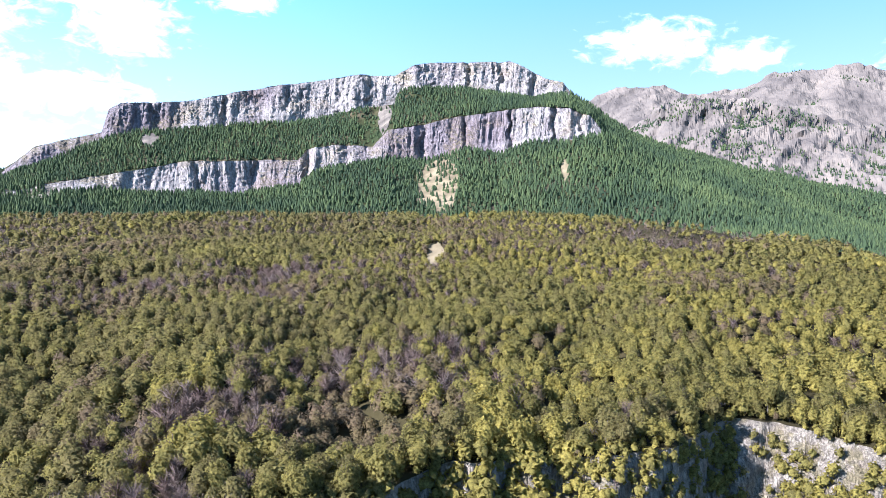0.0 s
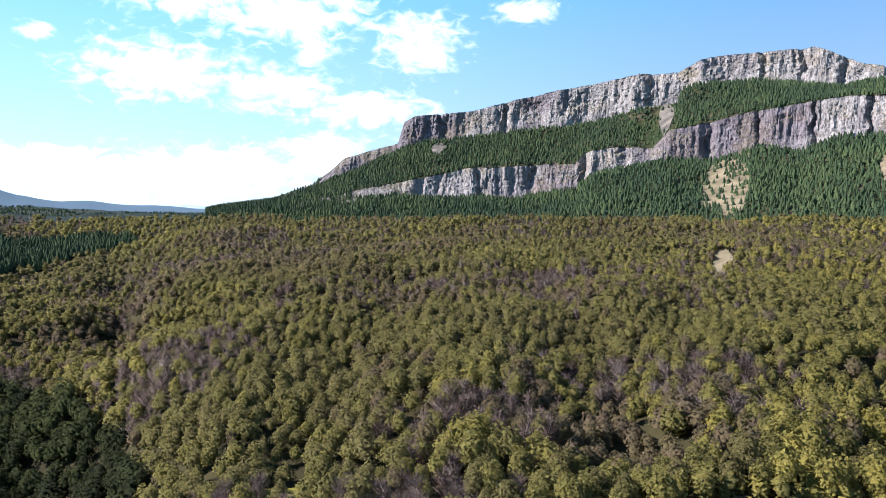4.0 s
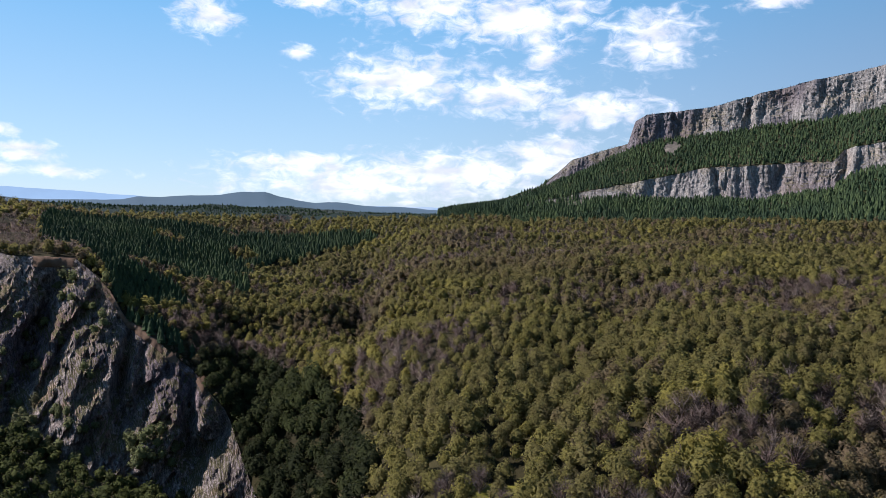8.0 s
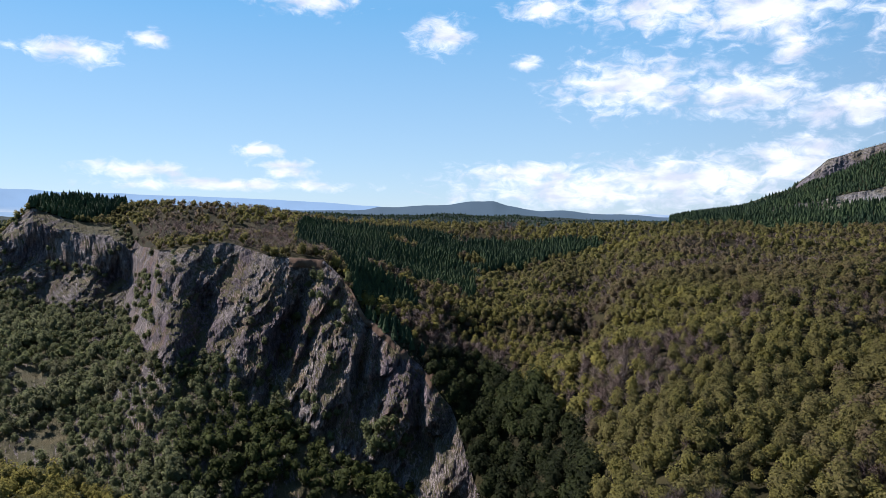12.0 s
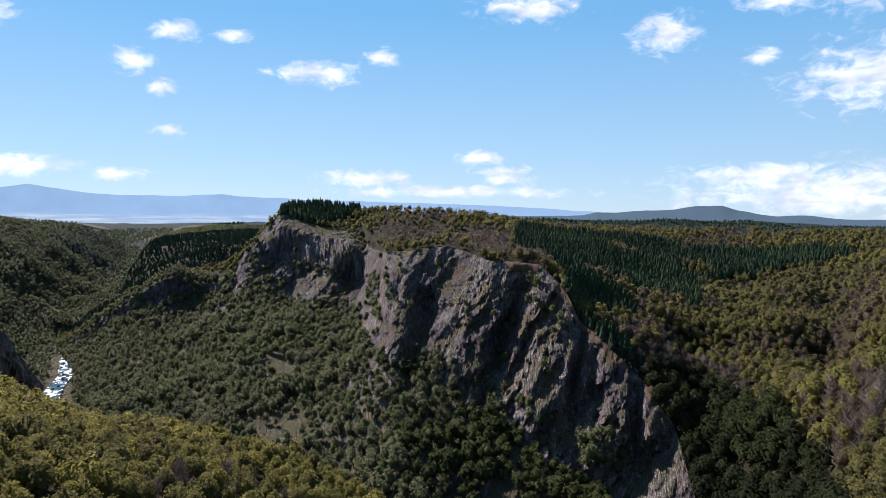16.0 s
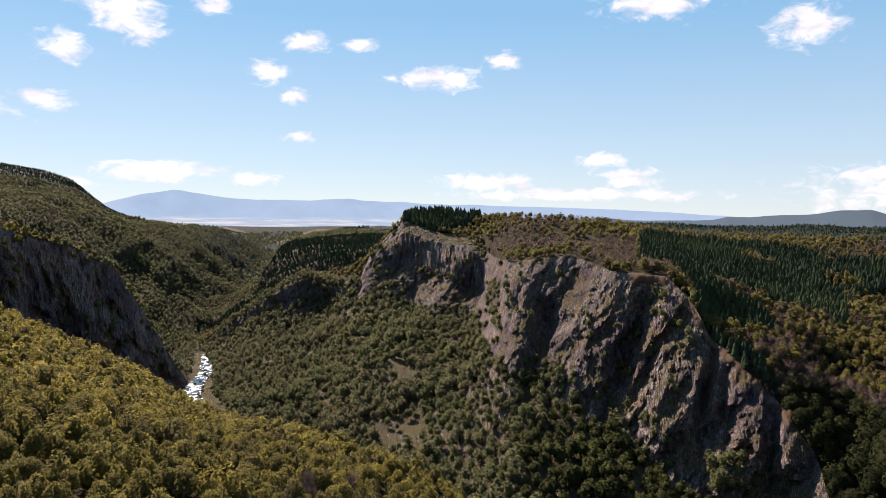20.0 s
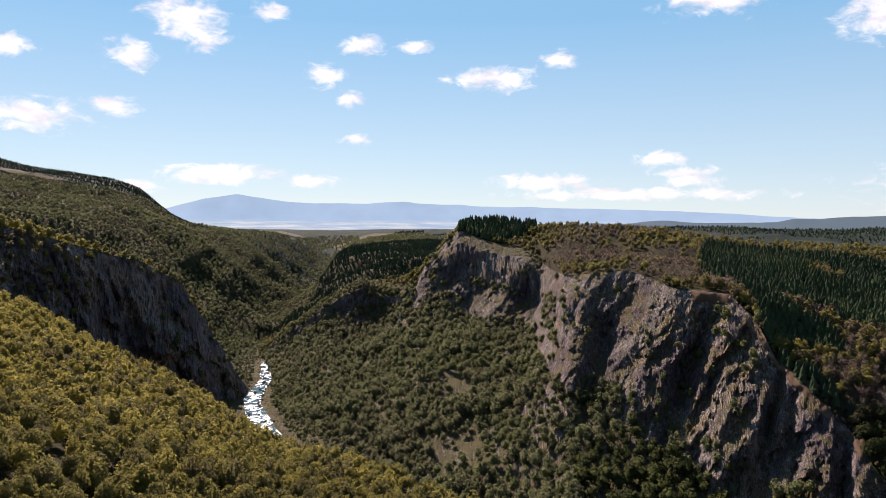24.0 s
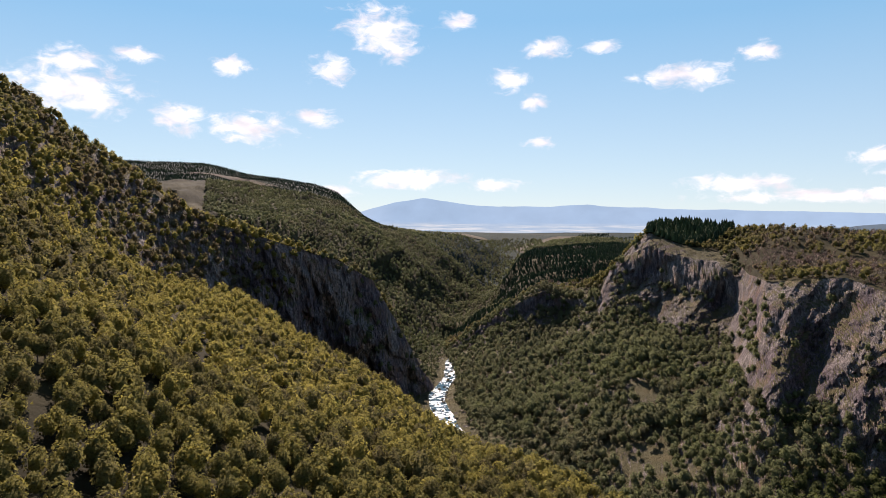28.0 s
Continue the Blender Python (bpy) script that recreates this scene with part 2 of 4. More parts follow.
# saturated green, darkened so the colour carries the shade of ravine and gorge
SHADED_GREEN = leaf_material("evergreen_leaves", [(0.0, (0.02, 0.025, 0.01)), (0.4, (0.052, 0.062, 0.02)), (0.7, (0.085, 0.098, 0.028)), (1.0, (0.14, 0.15, 0.04))], 0.16, 0.45)
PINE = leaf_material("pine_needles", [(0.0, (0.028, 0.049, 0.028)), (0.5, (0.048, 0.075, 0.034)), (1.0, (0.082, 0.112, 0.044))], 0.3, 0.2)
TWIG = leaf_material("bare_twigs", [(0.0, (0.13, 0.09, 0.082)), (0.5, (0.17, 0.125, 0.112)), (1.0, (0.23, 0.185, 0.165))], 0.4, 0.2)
SCREE = ground_material("scree", (0.09, 0.082, 0.075), (0.16, 0.145, 0.125), (0.24, 0.215, 0.18), 5.0)
FIELD = ground_material("stubble_field", (0.1, 0.085, 0.066), (0.145, 0.122, 0.094), (0.19, 0.165, 0.13), 40.0)
GRASS = ground_material("yellow_grass", (0.10, 0.10, 0.02), (0.17, 0.16, 0.035), (0.24, 0.21, 0.06), 3.0)
SOIL = ground_material("orange_soil", (0.10, 0.07, 0.052), (0.18, 0.122, 0.085), (0.26, 0.2, 0.155), 3.0)
BARK = ground_material("bark", (0.06, 0.05, 0.045), (0.12, 0.11, 0.1), (0.22, 0.2, 0.19), 0.6)


def water_material():
    m, n, b = surface("river_water", 0.12)
    p = place(n)
    foam = n.step(n.noise(p, 0.13, 6, 0.65, 0.8), 0.49, 0.6)
    ripple = n.noise(p, 0.9, 4, 0.6)
    n.put(b.inputs["Base Color"], n.mix(foam, (0.02, 0.05, 0.06, 1), (0.78, 0.8, 0.82, 1)))
    n.put(b.inputs["Roughness"], n.math("ADD", n.math("MULTIPLY", foam, 0.7), 0.08))
    b.inputs["Specular IOR Level"].default_value = 0.5
    bump(n, b, ripple, 0.5, 0.4)
    return m


WATER = water_material()


# ---------------------------------------------------------------- shaping
def lattice(ix, iy, iz):
    h = (ix * 374761393 + iy * 668265263 + iz * 2147483647 + 1013904223) & 0xFFFFFFFF
    h = ((h ^ (h >> 13)) * 1274126177) & 0xFFFFFFFF
    return ((h ^ (h >> 16)) & 0xFFFF) / 32767.5 - 1.0


def rough(p, scale):
    """Smooth value noise from -1 to 1 at the points p, with features about scale metres wide."""
    q = np.asarray(p, float) / scale
    i = np.floor(q).astype(np.int64)
    f = q - i
    f = f * f * (3 - 2 * f)
    total = 0
    for a in (0, 1):
        for b in (0, 1):
            for c in (0, 1):
                w = (f[..., 0] if a else 1 - f[..., 0]) * (f[..., 1] if b else 1 - f[..., 1]) * (f[..., 2] if c else 1 - f[..., 2])
                total = total + w * lattice(i[..., 0] + a, i[..., 1] + b, i[..., 2] + c)
    return total


def fractal(p, scale, octaves=4, gain=0.5):
    return sum(rough(np.asarray(p) + 17.3 * k, scale / 2 ** k) * gain ** k for k in range(octaves))


def bearing_point(b, d, z):
    """Bearing in degrees to the left of north, distance and height."""
    a = np.radians(b)
    return np.stack([-np.sin(a) * d, np.cos(a) * d, z + 0 * b], -1)


def mesh_object(name, verts, faces, material, parent=None, smooth=False, tint=None, normals=None):
    me = bpy.data.meshes.new(name)
    verts = np.ascontiguousarray(verts, dtype=np.float32).reshape(-1, 3)
    faces = np.ascontiguousarray(faces, dtype=np.int32)
    k = faces.shape[1]
    me.vertices.add(len(verts))
    me.vertices.foreach_set("co", verts.ravel())
    me.loops.add(faces.size)
    me.loops.foreach_set("vertex_index", faces.ravel())
    me.polygons.add(len(faces))
    me.polygons.foreach_set("loop_start", np.arange(0, faces.size, k, dtype=np.int32))
    me.polygons.foreach_set("use_smooth", np.full(len(faces), smooth))
    if tint is not None:
        me.attributes.new("tint", "FLOAT", "POINT").data.foreach_set("value", np.ascontiguousarray(tint, dtype=np.float32))
    me.update(calc_edges=True)
    if normals is not None:
        me.polygons.foreach_set("use_smooth", np.full(len(faces), True))
        me.normals_split_custom_set_from_vertices(normals)
    me.materials.append(material)
    ob = new(name, me)
    ob.parent = parent
    return ob


def grid_faces(rows, cols):
    i = np.arange(rows - 1)[:, None] * cols + np.arange(cols - 1)[None, :]
    i = i.ravel()
    return np.stack([i, i + 1, i + cols + 1, i + cols], -1)


def path_distance(p, line):
    """Distance in plan from points to a line of (bearing, distance) corners."""
    a = np.array(line, float)
    q = bearing_point(a[:, 0], a[:, 1], 0 * a[:, 0])[:, :2]
    best = np.full(p.shape[:2], 1e9)
    for u, w in zip(q[:-1], q[1:]):
        t = np.clip(((p[..., :2] - u) @ (w - u)) / ((w - u) @ (w - u)), 0, 1)
        best = np.minimum(best, np.linalg.norm(p[..., :2] - (u + t[..., None] * (w - u)), axis=-1))
    return best


class Land:
    """A landform: break lines from the near foot to the far side, each of (bearing, distance, height), with the
    relief that each line carries, joined by bands of ground."""

    def __init__(self, lines, first, last, columns, grain=1.0, warp=8.0, tall=0.3, ledge=0.06, reach=700.0, lean=0.0):
        self.grain, self.warp, self.tall, self.gain, self.ledge, self.reach, self.lean = grain, warp, tall, 1.0, ledge, reach, lean
        self.rugged, self.lobes, self.crags, self.dents, self.profile = 0.0, 1.0, [], [], None
        self.b = np.linspace(first, last, columns)
        self.lines = []
        for pts, relief, ribs in lines:
            a = np.array(sorted(pts), float)
            self.lines.append((np.interp(self.b, a[:, 0], a[:, 1]), np.interp(self.b, a[:, 0], a[:, 2]), relief, ribs))

    def band(self, i, rows, ease=1.0):
        (d0, z0, r0, k0), (d1, z1, r1, k1) = self.lines[i], self.lines[i + 1]
        v = np.linspace(0, 1, rows)[:, None]
        d = d0 + (d1 - d0) * v
        rise = v ** ease
        if self.profile and i in self.profile:
            low, high, level, cut = self.profile[i]
            w = np.clip((self.b - low) / (high - low), 0, 1)[None, :]
            rise = rise * (1 - w) + np.interp(v, cut, level) * w
        z = z0 + (z1 - z0) * rise
        p = bearing_point(np.broadcast_to(self.b, d.shape), d, z)
        relief, ribs = r0 + (r1 - r0) * v, k0 + (k1 - k0) * v
        steep = np.clip((np.abs(z1 - z0) / (np.abs(d1 - d0) + 1) - 0.35), 0, 1)
        ribs = ribs + steep * 4 * (v * (1 - v)) * max(k0, k1)
        z = z + relief * fractal(p, 90.0, 4)
        g = self.grain
        along = np.radians(self.b)[None, :] * self.reach + self.lean * z + self.warp * fractal(p, 60.0 * g, 2)
        c = np.stack([along, z * self.tall, 0 * z], -1)
        lobe = lambda v, scale: 2.4 * np.abs(fractal(v, scale, 2, 0.55)) - 0.6
        face = fractal(c, 110.0 * g, 2) + self.lobes * (0.8 * lobe(c + 31, 46.0 * g) + 0.4 * lobe(c * np.array([1, 1.6, 1]) + 7, 17.0 * g)) + 0.13 * fractal(p, 7.0 * g, 3, 0.65)
        shelf = (z + 9 * fractal(p, 40.0, 3)) / (15.0 * g)
        face = face + self.ledge * (0.5 - (shelf - np.floor(shelf)))
        if self.rugged:
            up = c * np.array([1, 0.6, 1])
            block = lambda v, scale, n: np.round(n * fractal(v, scale, 3, 0.6)) / n
            face = face + self.rugged * (0.2 * lobe(up + 51, 21.0) + 0.36 * block(up + 77, 17.0, 3) + 0.26 * block(c * np.array([1, 1.5, 1]) + 9, 7.0, 2) + 0.16 * block(p, 9.0, 2) + 0.12 * fractal(p, 5.0, 2, 0.7))
            slit = lambda v, scale: np.clip(1 - 7 * np.abs(fractal(v, scale, 2, 0.5)), 0, 1)
            face = face - self.rugged * steep * (0.4 * slit(up + 13, 24.0) + 0.22 * slit(c * np.array([1, 0.9, 1]) + 29, 11.0))
        d = d - ribs * face * self.gain
        for axis, out, half, sharp in self.crags:
            ax = np.array(sorted(axis, key=lambda q: q[1]), float)
            mid = np.interp(z, ax[:, 1], ax[:, 0]) + 0.3 * fractal(p, 26.0, 3)
            off = np.radians(np.abs(self.b[None, :] - mid)) * d / (half * (1 + 0.35 * fractal(p + 40, 22.0, 2)))
            end = np.clip(np.minimum(z - ax[0, 1] + 12, ax[-1, 1] + 8 - z) / 14, 0, 1)
            d = d - out * np.clip(1 - off, 0, 1) ** sharp * end
        for line, half, depth in self.dents:
            z = z - depth * np.exp(-(path_distance(p, line) / half) ** 2)
        return bearing_point(np.broadcast_to(self.b, d.shape), d, z)

    def build(self, name, i, rows, material, label, category, ease=1.0, smooth=True, parent=None, span=None):
        p = self.band(i, rows, ease)
        if span:
            p = p[:, (self.b >= span[0]) & (self.b <= span[1])]
        ob = mesh_object(name, p, grid_faces(*p.shape[:2]), material, parent, smooth)
        if parent is None:
            tagged(ob, label, category, kind="structure")
        return p


# ---------------------------------------------------------------- landforms
def ring(d, *pairs):
    """A break line at one distance: (bearing, height) pairs."""
    return [(b, d, z) for b, z in pairs]


# the valley floor and plain under everything, out to the horizon
def base_ground():
    rings = np.array([0, 60, 150, 300, 600, 900, 1150, 1350, 1700, 2300, 3000, 3800, 4500, 4900.0])
    high = np.array([-196, -196, -196, -196, -196, -196, -196, -196, -190, -70, -30, -22, -18, -18.0])
    b = np.linspace(0, 360, 181)
    p = np.stack([bearing_point(b, np.full_like(b, r), np.full_like(b, h)) for r, h in zip(rings, high)])
    p[2:, :, 2] += 6 * fractal(p[2:], 400.0, 3) * np.minimum(1, np.arange(2, len(rings)) / 8)[:, None]
    ob = mesh_object("ground", p, grid_faces(*p.shape[:2]), HILL, None, True)
    tagged(ob, "dark green and brown valley plain reaching to the horizon", "ground", kind="structure")


base_ground()

# the table mountain: foot, lower cliff, wooded shelf, upper cliff, summit
MESA_FOOT = [(-50, 900, -80), (-30, 1000, -62), (-20, 1150, -45), (-10, 1250, -40), (0, 1300, -40), (20, 1350, -40), (34, 1400, -40), (42, 1500, -30)]
LOWER_FOOT = ring(1700, (42, -12), (34, 12), (27.7, 34), (25.5, 29), (22.7, 30), (17.8, 31), (13.1, 52), (11.8, 86), (8.2, 107), (6, 121), (3.3, 115),
                  (-0.4, 142), (-3.1, 129), (-5.3, 155), (-8, 161), (-10.1, 173), (-11.4, 166), (-13.3, 138), (-21.7, 45), (-30, -30), (-50, -70))
LOWER_RIM = ring(1735, (42, -10), (33, 30), (27.9, 66), (22.7, 95), (20.9, 102), (17.8, 111), (13.1, 117), (12.4, 141), (10, 156), (8.2, 153), (7.2, 150), (6, 189),
                 (2.8, 206), (0.1, 227), (-2.6, 236), (-6.2, 246), (-8.4, 245), (-10.1, 223), (-11.2, 180), (-12, 165), (-13.3, 146), (-21.7, 55), (-30, -20), (-50, -62))
UPPER_FOOT = ring(1980, (42, -6), (37, 20), (34, 50), (32.3, 85), (27.3, 164), (25, 192), (22.3, 200), (17.8, 221), (13.9, 228), (10.9, 254), (8.2, 271), (5.5, 288), (5.1, 320),
                  (2.8, 336), (-0.3, 336), (-2.6, 323), (-5.7, 304), (-7.9, 317), (-10.1, 275), (-13.3, 198), (-16.5, 156), (-21.7, 100), (-26.1, 66), (-30.2, 30), (-50, -50))
UPPER_RIM = ring(2015, (42, -5), (38, 16), (34, 66), (32.6, 106), (31.4, 146), (27.2, 187), (26.7, 250), (25.9, 266), (21.4, 282), (16.5, 321), (10.4, 360), (7.8, 373), (5.5, 369),
                 (4.2, 396), (2.6, 412), (-3.7, 415), (-4.8, 399), (-6.4, 366), (-7.9, 354), (-8.6, 323), (-10.1, 290), (-13.3, 211), (-16.5, 167), (-21.7, 112), (-26.1, 76), (-30.2, 40), (-50, -40))
SUMMIT = [(b, d + 90, z + 4) for b, d, z in UPPER_RIM]
MESA_BACK = [(b, 2900, z * 0.6 - 30) for b, d, z in UPPER_RIM]
mesa = Land([(MESA_FOOT, 6, 0), (LOWER_FOOT, 5, 4), (LOWER_RIM, 4, 9), (UPPER_FOOT, 5, 4), (UPPER_RIM, 3, 10), (SUMMIT, 4, 4), (MESA_BACK, 10, 0)], -50, 42, 1100, 1.0, 4.0, 0.12, 0.05, 1850.0, 0.05)
mesa.lobes, mesa.rugged = 0.42, 0.35
mesa.crags = [([(8.6, 250), (8.6, 385)], 26, 50, 0.8), ([(3.9, 300), (3.9, 425)], 26, 44, 0.8), ([(18.6, 200), (18.6, 335)], -18, 14, 0.8), ([(14.6, 215), (14.6, 345)], 16, 60, 0.8), ([(-0.4, 320), (-0.4, 425)], -16, 12, 0.8),
              ([(-3.0, 310), (-3.0, 420)], -16, 12, 0.8), ([(-5.6, 290), (-5.6, 410)], -18, 14, 0.8), ([(23.6, 190), (23.6, 280)], -12, 12, 0.8), ([(12.3, 60), (12.3, 160)], -24, 14, 0.8), ([(9.4, 90), (9.4, 165)], -16, 14, 0.8),
              ([(3.2, 110), (3.2, 215)], -14, 9, 0.8), ([(-0.2, 130), (-0.2, 238)], -12, 8, 0.8), ([(-3.9, 130), (-3.9, 245)], -14, 9, 0.8), ([(-7.2, 150), (-7.2, 250)], -16, 10, 0.8), ([(-9.4, 160), (-9.4, 245)], -16, 10, 0.8),
              ([(20.6, 25), (20.6, 105)], -14, 12, 0.8), ([(16.4, 35), (16.4, 118)], -12, 12, 0.8)]
MESA_LOW = mesa.build("mesa_slope", 0, 20, SLOPE, "wooded lower slope of the table mountain", "slope")
MESA_LOWER = mesa.build("mesa_cliff_lower", 1, 26, MESA_ROCK, "grey columned rock cliff band halfway up the table mountain", "cliff", smooth=False)
MESA_SHELF = mesa.build("mesa_shelf", 2, 16, SLOPE, "steep wooded shelf between the two cliff bands", "slope")
MESA_UPPER = mesa.build("mesa_cliff_upper", 3, 34, MESA_ROCK, "tall pale grey rock cliff below the flat summit", "cliff", smooth=False)
MESA_TOP = mesa.build("mesa_summit", 4, 6, SLOPE, "scrub covered flat summit of the table mountain", "mountain")
mesa.build("mesa_back", 5, 6, SLOPE, "far side of the table mountain falling away", "mountain")

# bare mountains beyond the table mountain
mtn = Land([(ring(2300, (-60, -60), (-6, -40)), 10, 0),
            (ring(3300, (-60, 200), (-40, 260), (-30, 318), (-24.2, 420), (-21.5, 465), (-19.2, 505), (-17.6, 492), (-15, 436), (-13.3, 362), (-10, 250), (-6, 150)), 30, 60),
            (ring(3600, (-60, 200), (-40, 280), (-30, 360), (-24, 440), (-19, 480), (-13, 380), (-6, 200)), 18, 10),
            (ring(4300, (-60, 450), (-45, 560), (-36, 700), (-31, 722), (-28.3, 768), (-26.9, 764), (-22.6, 745), (-21.5, 690), (-19.2, 662), (-17.2, 662), (-14.7, 712), (-12, 702), (-9.7, 640), (-6, 480)), 18, 40),
            (ring(4800, (-60, 300), (-28, 600), (-6, 300)), 10, 0)], -60, -6, 520, 3.0, 20.0, 0.5, 0.0, 3300.0, 0.3)
mtn.rugged, mtn.lobes = 0.2, 0.7
MTN_LOW = mtn.build("bare_hill", 0, 40, BARE, "bare beige mountainside with scattered dark scrub", "mountain", smooth=False)
MTN_MID = mtn.build("bare_saddle", 1, 8, BARE, "bare saddle behind the beige hill", "mountain")
MTN_HIGH = mtn.build("bare_mountain", 2, 30, BARE, "rounded bare beige mountain ridge", "mountain", smooth=False)
mtn.build("bare_mountain_back", 3, 4, BARE, "far side of the bare mountain ridge", "mountain")

# the forest plateau with its edge above the gorge, and the gorge wall below it
GORGE_BED = [(-50, 220, -190), (0, 130, -190), (40, 110, -190), (52, 180, -190), (58, 250, -190), (64, 275, -190), (72, 300, -189), (80, 345, -188), (88, 425, -187), (95, 530, -186), (101, 665, -185),
             (103.6, 770, -184), (103.9, 930, -183), (105, 1060, -182)]
GORGE_FOOT = [(-50, 270, -150), (-31, 236, -150), (-21, 244, -145), (-12, 178, -140), (0, 164, -140), (25, 160, -145), (40, 165, -150), (47, 195, -152), (52, 260, -168), (56, 360, -176), (58.1, 405, -174),
              (61, 420, -168), (65, 435, -160), (68, 452, -150), (72, 475, -138), (76, 505, -128), (80, 550, -118), (82.4, 640, -110), (84, 720, -108), (87, 790, -104), (90, 870, -92), (92, 905, -94), (95, 925, -120), (100, 955, -142), (105, 1070, -180)]
PLATEAU_EDGE = [(-50, 300, -85), (-31, 290, -84), (-24, 300, -81), (-21, 297, -80), (-17, 235, -76), (-12, 228, -76), (-8, 226, -76), (-2, 212, -77), (0, 214, -76), (10, 190, -80), (25, 180, -82), (40, 185, -88),
                (47, 215, -104), (51, 275, -134), (54, 340, -146), (56, 400, -137), (57.2, 435, -125), (58.1, 457, -114), (59.9, 472, -104), (62.6, 496, -89), (65, 521, -76), (66.1, 538, -58), (68.3, 560, -38), (72.3, 590, -37), (75.7, 634, -28),
                (78.3, 668, -30), (80.6, 683, -34), (81.9, 770, -36), (82.8, 850, -28), (83.8, 880, -18), (87.2, 918, -6), (89.1, 950, 4), (90.4, 965, -14), (92, 970, -45), (92.7, 980, -76), (94.9, 1009, -87), (97.1, 1029, -72), (100.2, 1038, -105), (103.2, 1060, -150), (105, 1090, -178)]
PLATEAU_TOP = [(-50, 600, -53), (-30.6, 640, -39), (-26.5, 700, -31), (-20.9, 800, -24), (-14.7, 880, -17), (-8.2, 950, -11), (0.8, 950, -10), (18.6, 950, -14), (33, 1000, -15), (41, 1010, -14), (48, 1060, -17), (58.5, 1060, -17), (67.8, 1010, -11),
               (74, 965, 2), (79.5, 970, 8), (83, 980, 10), (86, 990, 15), (88.6, 985, 11), (89.6, 1000, -4), (92, 1060, -62), (95, 1130, -76), (97.5, 1140, -78), (99.5, 1130, -108), (105, 1200, -182)]
PLATEAU_MID = [(-50, 450, -69), (-30.6, 465, -61), (-20, 550, -52), (-8, 590, -44), (0.8, 580, -43), (18.6, 570, -47), (33, 590, -50), (41, 590, -52), (45, 590, -60), (48, 560, -92), (51, 560, -92), (54, 560, -95), (57, 565, -90), (59.9, 590, -78), (62.6, 610, -62), (65, 630, -50),
               (68.3, 660, -34), (72.3, 690, -30), (75.7, 720, -22), (78.3, 750, -20), (80.6, 770, -18), (82.2, 860, -16), (83.8, 915, -6), (87.2, 948, 3), (89.1, 965, 6), (92, 1000, -62), (95, 1060, -80), (97.5, 1080, -78), (99.5, 1080, -106), (105, 1140, -180)]
PLATEAU_BACK = [(b, d + 320, z - 45 if b < 90 else z - 20) for b, d, z in PLATEAU_TOP]
plateau = Land([(GORGE_BED, 1, 6), (GORGE_FOOT, 5, 8), (PLATEAU_EDGE, 2, 4), (PLATEAU_MID, 10, 0), (PLATEAU_TOP, 3, 0), (PLATEAU_BACK, 5, 0)], -50, 105, 1500, 0.8, 7.0, 0.3, 0.1, 520.0, 0.55)
plateau.rugged, plateau.lobes = 1.45, 0.75
plateau.profile = {1: (77, 84, [0, 0.46, 0.86, 1], [0, 0.62, 0.72, 1])}
# buttresses and gullies of the gorge wall: (bearing, height) down each axis, how far it stands out, half width, edge
plateau.crags = [([(66.3, -54), (67.0, -90), (68.6, -128)], 11, 24, 0.8), ([(68.0, -52), (70.0, -92), (71.5, -130)], 6, 12, 0.9), ([(71.8, -33), (73.7, -80), (75.2, -112)], 13, 32, 0.7),
                 ([(78.3, -24), (79.6, -70), (81.0, -112)], 20, 32, 0.7), ([(85.2, -34), (85.7, -90)], 14, 38, 0.7), ([(91.2, -28), (92.4, -92)], 16, 30, 0.7), ([(62.5, -88), (62.9, -142)], 6, 15, 0.7),
                 ([(58.8, -104), (58.4, -156)], 7, 14, 0.6), ([(78.4, -143), (77.6, -184)], 16, 26, 0.6), ([(89.6, -112), (92.6, -150)], 9, 14, 0.8), ([(91.0, -128), (94.0, -166)], 9, 13, 0.8), ([(84.0, -128), (85.4, -172)], 10, 18, 0.7),
                 ([(69.4, -48), (71.0, -92), (72.7, -140)], -18, 13, 0.8), ([(67.6, -58), (69.3, -95), (71.0, -134)], -9, 8, 0.8), ([(65.0, -78), (65.4, -132)], -15, 7, 0.7), ([(60.4, -100), (60.6, -140)], -12, 6, 0.7),
                 ([(76.0, -34), (77.2, -110)], -11, 24, 1.0), ([(82.2, -34), (83.2, -92), (84.0, -140)], -26, 22, 0.9), ([(88.1, -60), (88.8, -120)], -14, 20, 0.9), ([(63.7, -90), (64.0, -128)], -7, 5, 0.8),
                 ([(73.2, -45), (75.0, -90)], -5, 6, 0.8), ([(79.2, -50), (80.6, -100)], -6, 6, 0.8)]
# draws and hollows in the plateau's ground: corners (bearing, distance), half width and depth
plateau.dents = [([(17, 600), (13, 400), (9, 235)], 20, 9), ([(48, 570), (44, 500), (41, 450)], 30, 13), ([(-11, 520), (-10, 330), (-7, 240)], 17, 6), ([(26, 520), (30, 350), (36, 230)], 16, 6),
                 ([(3, 620), (5, 420), (8, 300)], 14, 5), ([(56.5, 560), (54.5, 430), (51, 300)], 34, 16)]
GORGE_LOW = plateau.build("gorge_slope", 0, 44, GORGE_ROCK, "rocky wooded slope down to the river", "slope", smooth=False, span=(47, 105))
GORGE_WALL = plateau.build("gorge_cliff", 1, 64, GORGE_ROCK, "dark ribbed rock cliff above the gorge", "cliff", smooth=False, span=(47, 105))
plateau.rugged, plateau.lobes = 0.35, 0.5
NEAR_CLIFF = plateau.build("near_cliff", 1, 30, PALE_ROCK, "pale weathered rock cliff at the plateau edge", "cliff", smooth=False, span=(-40, 30))
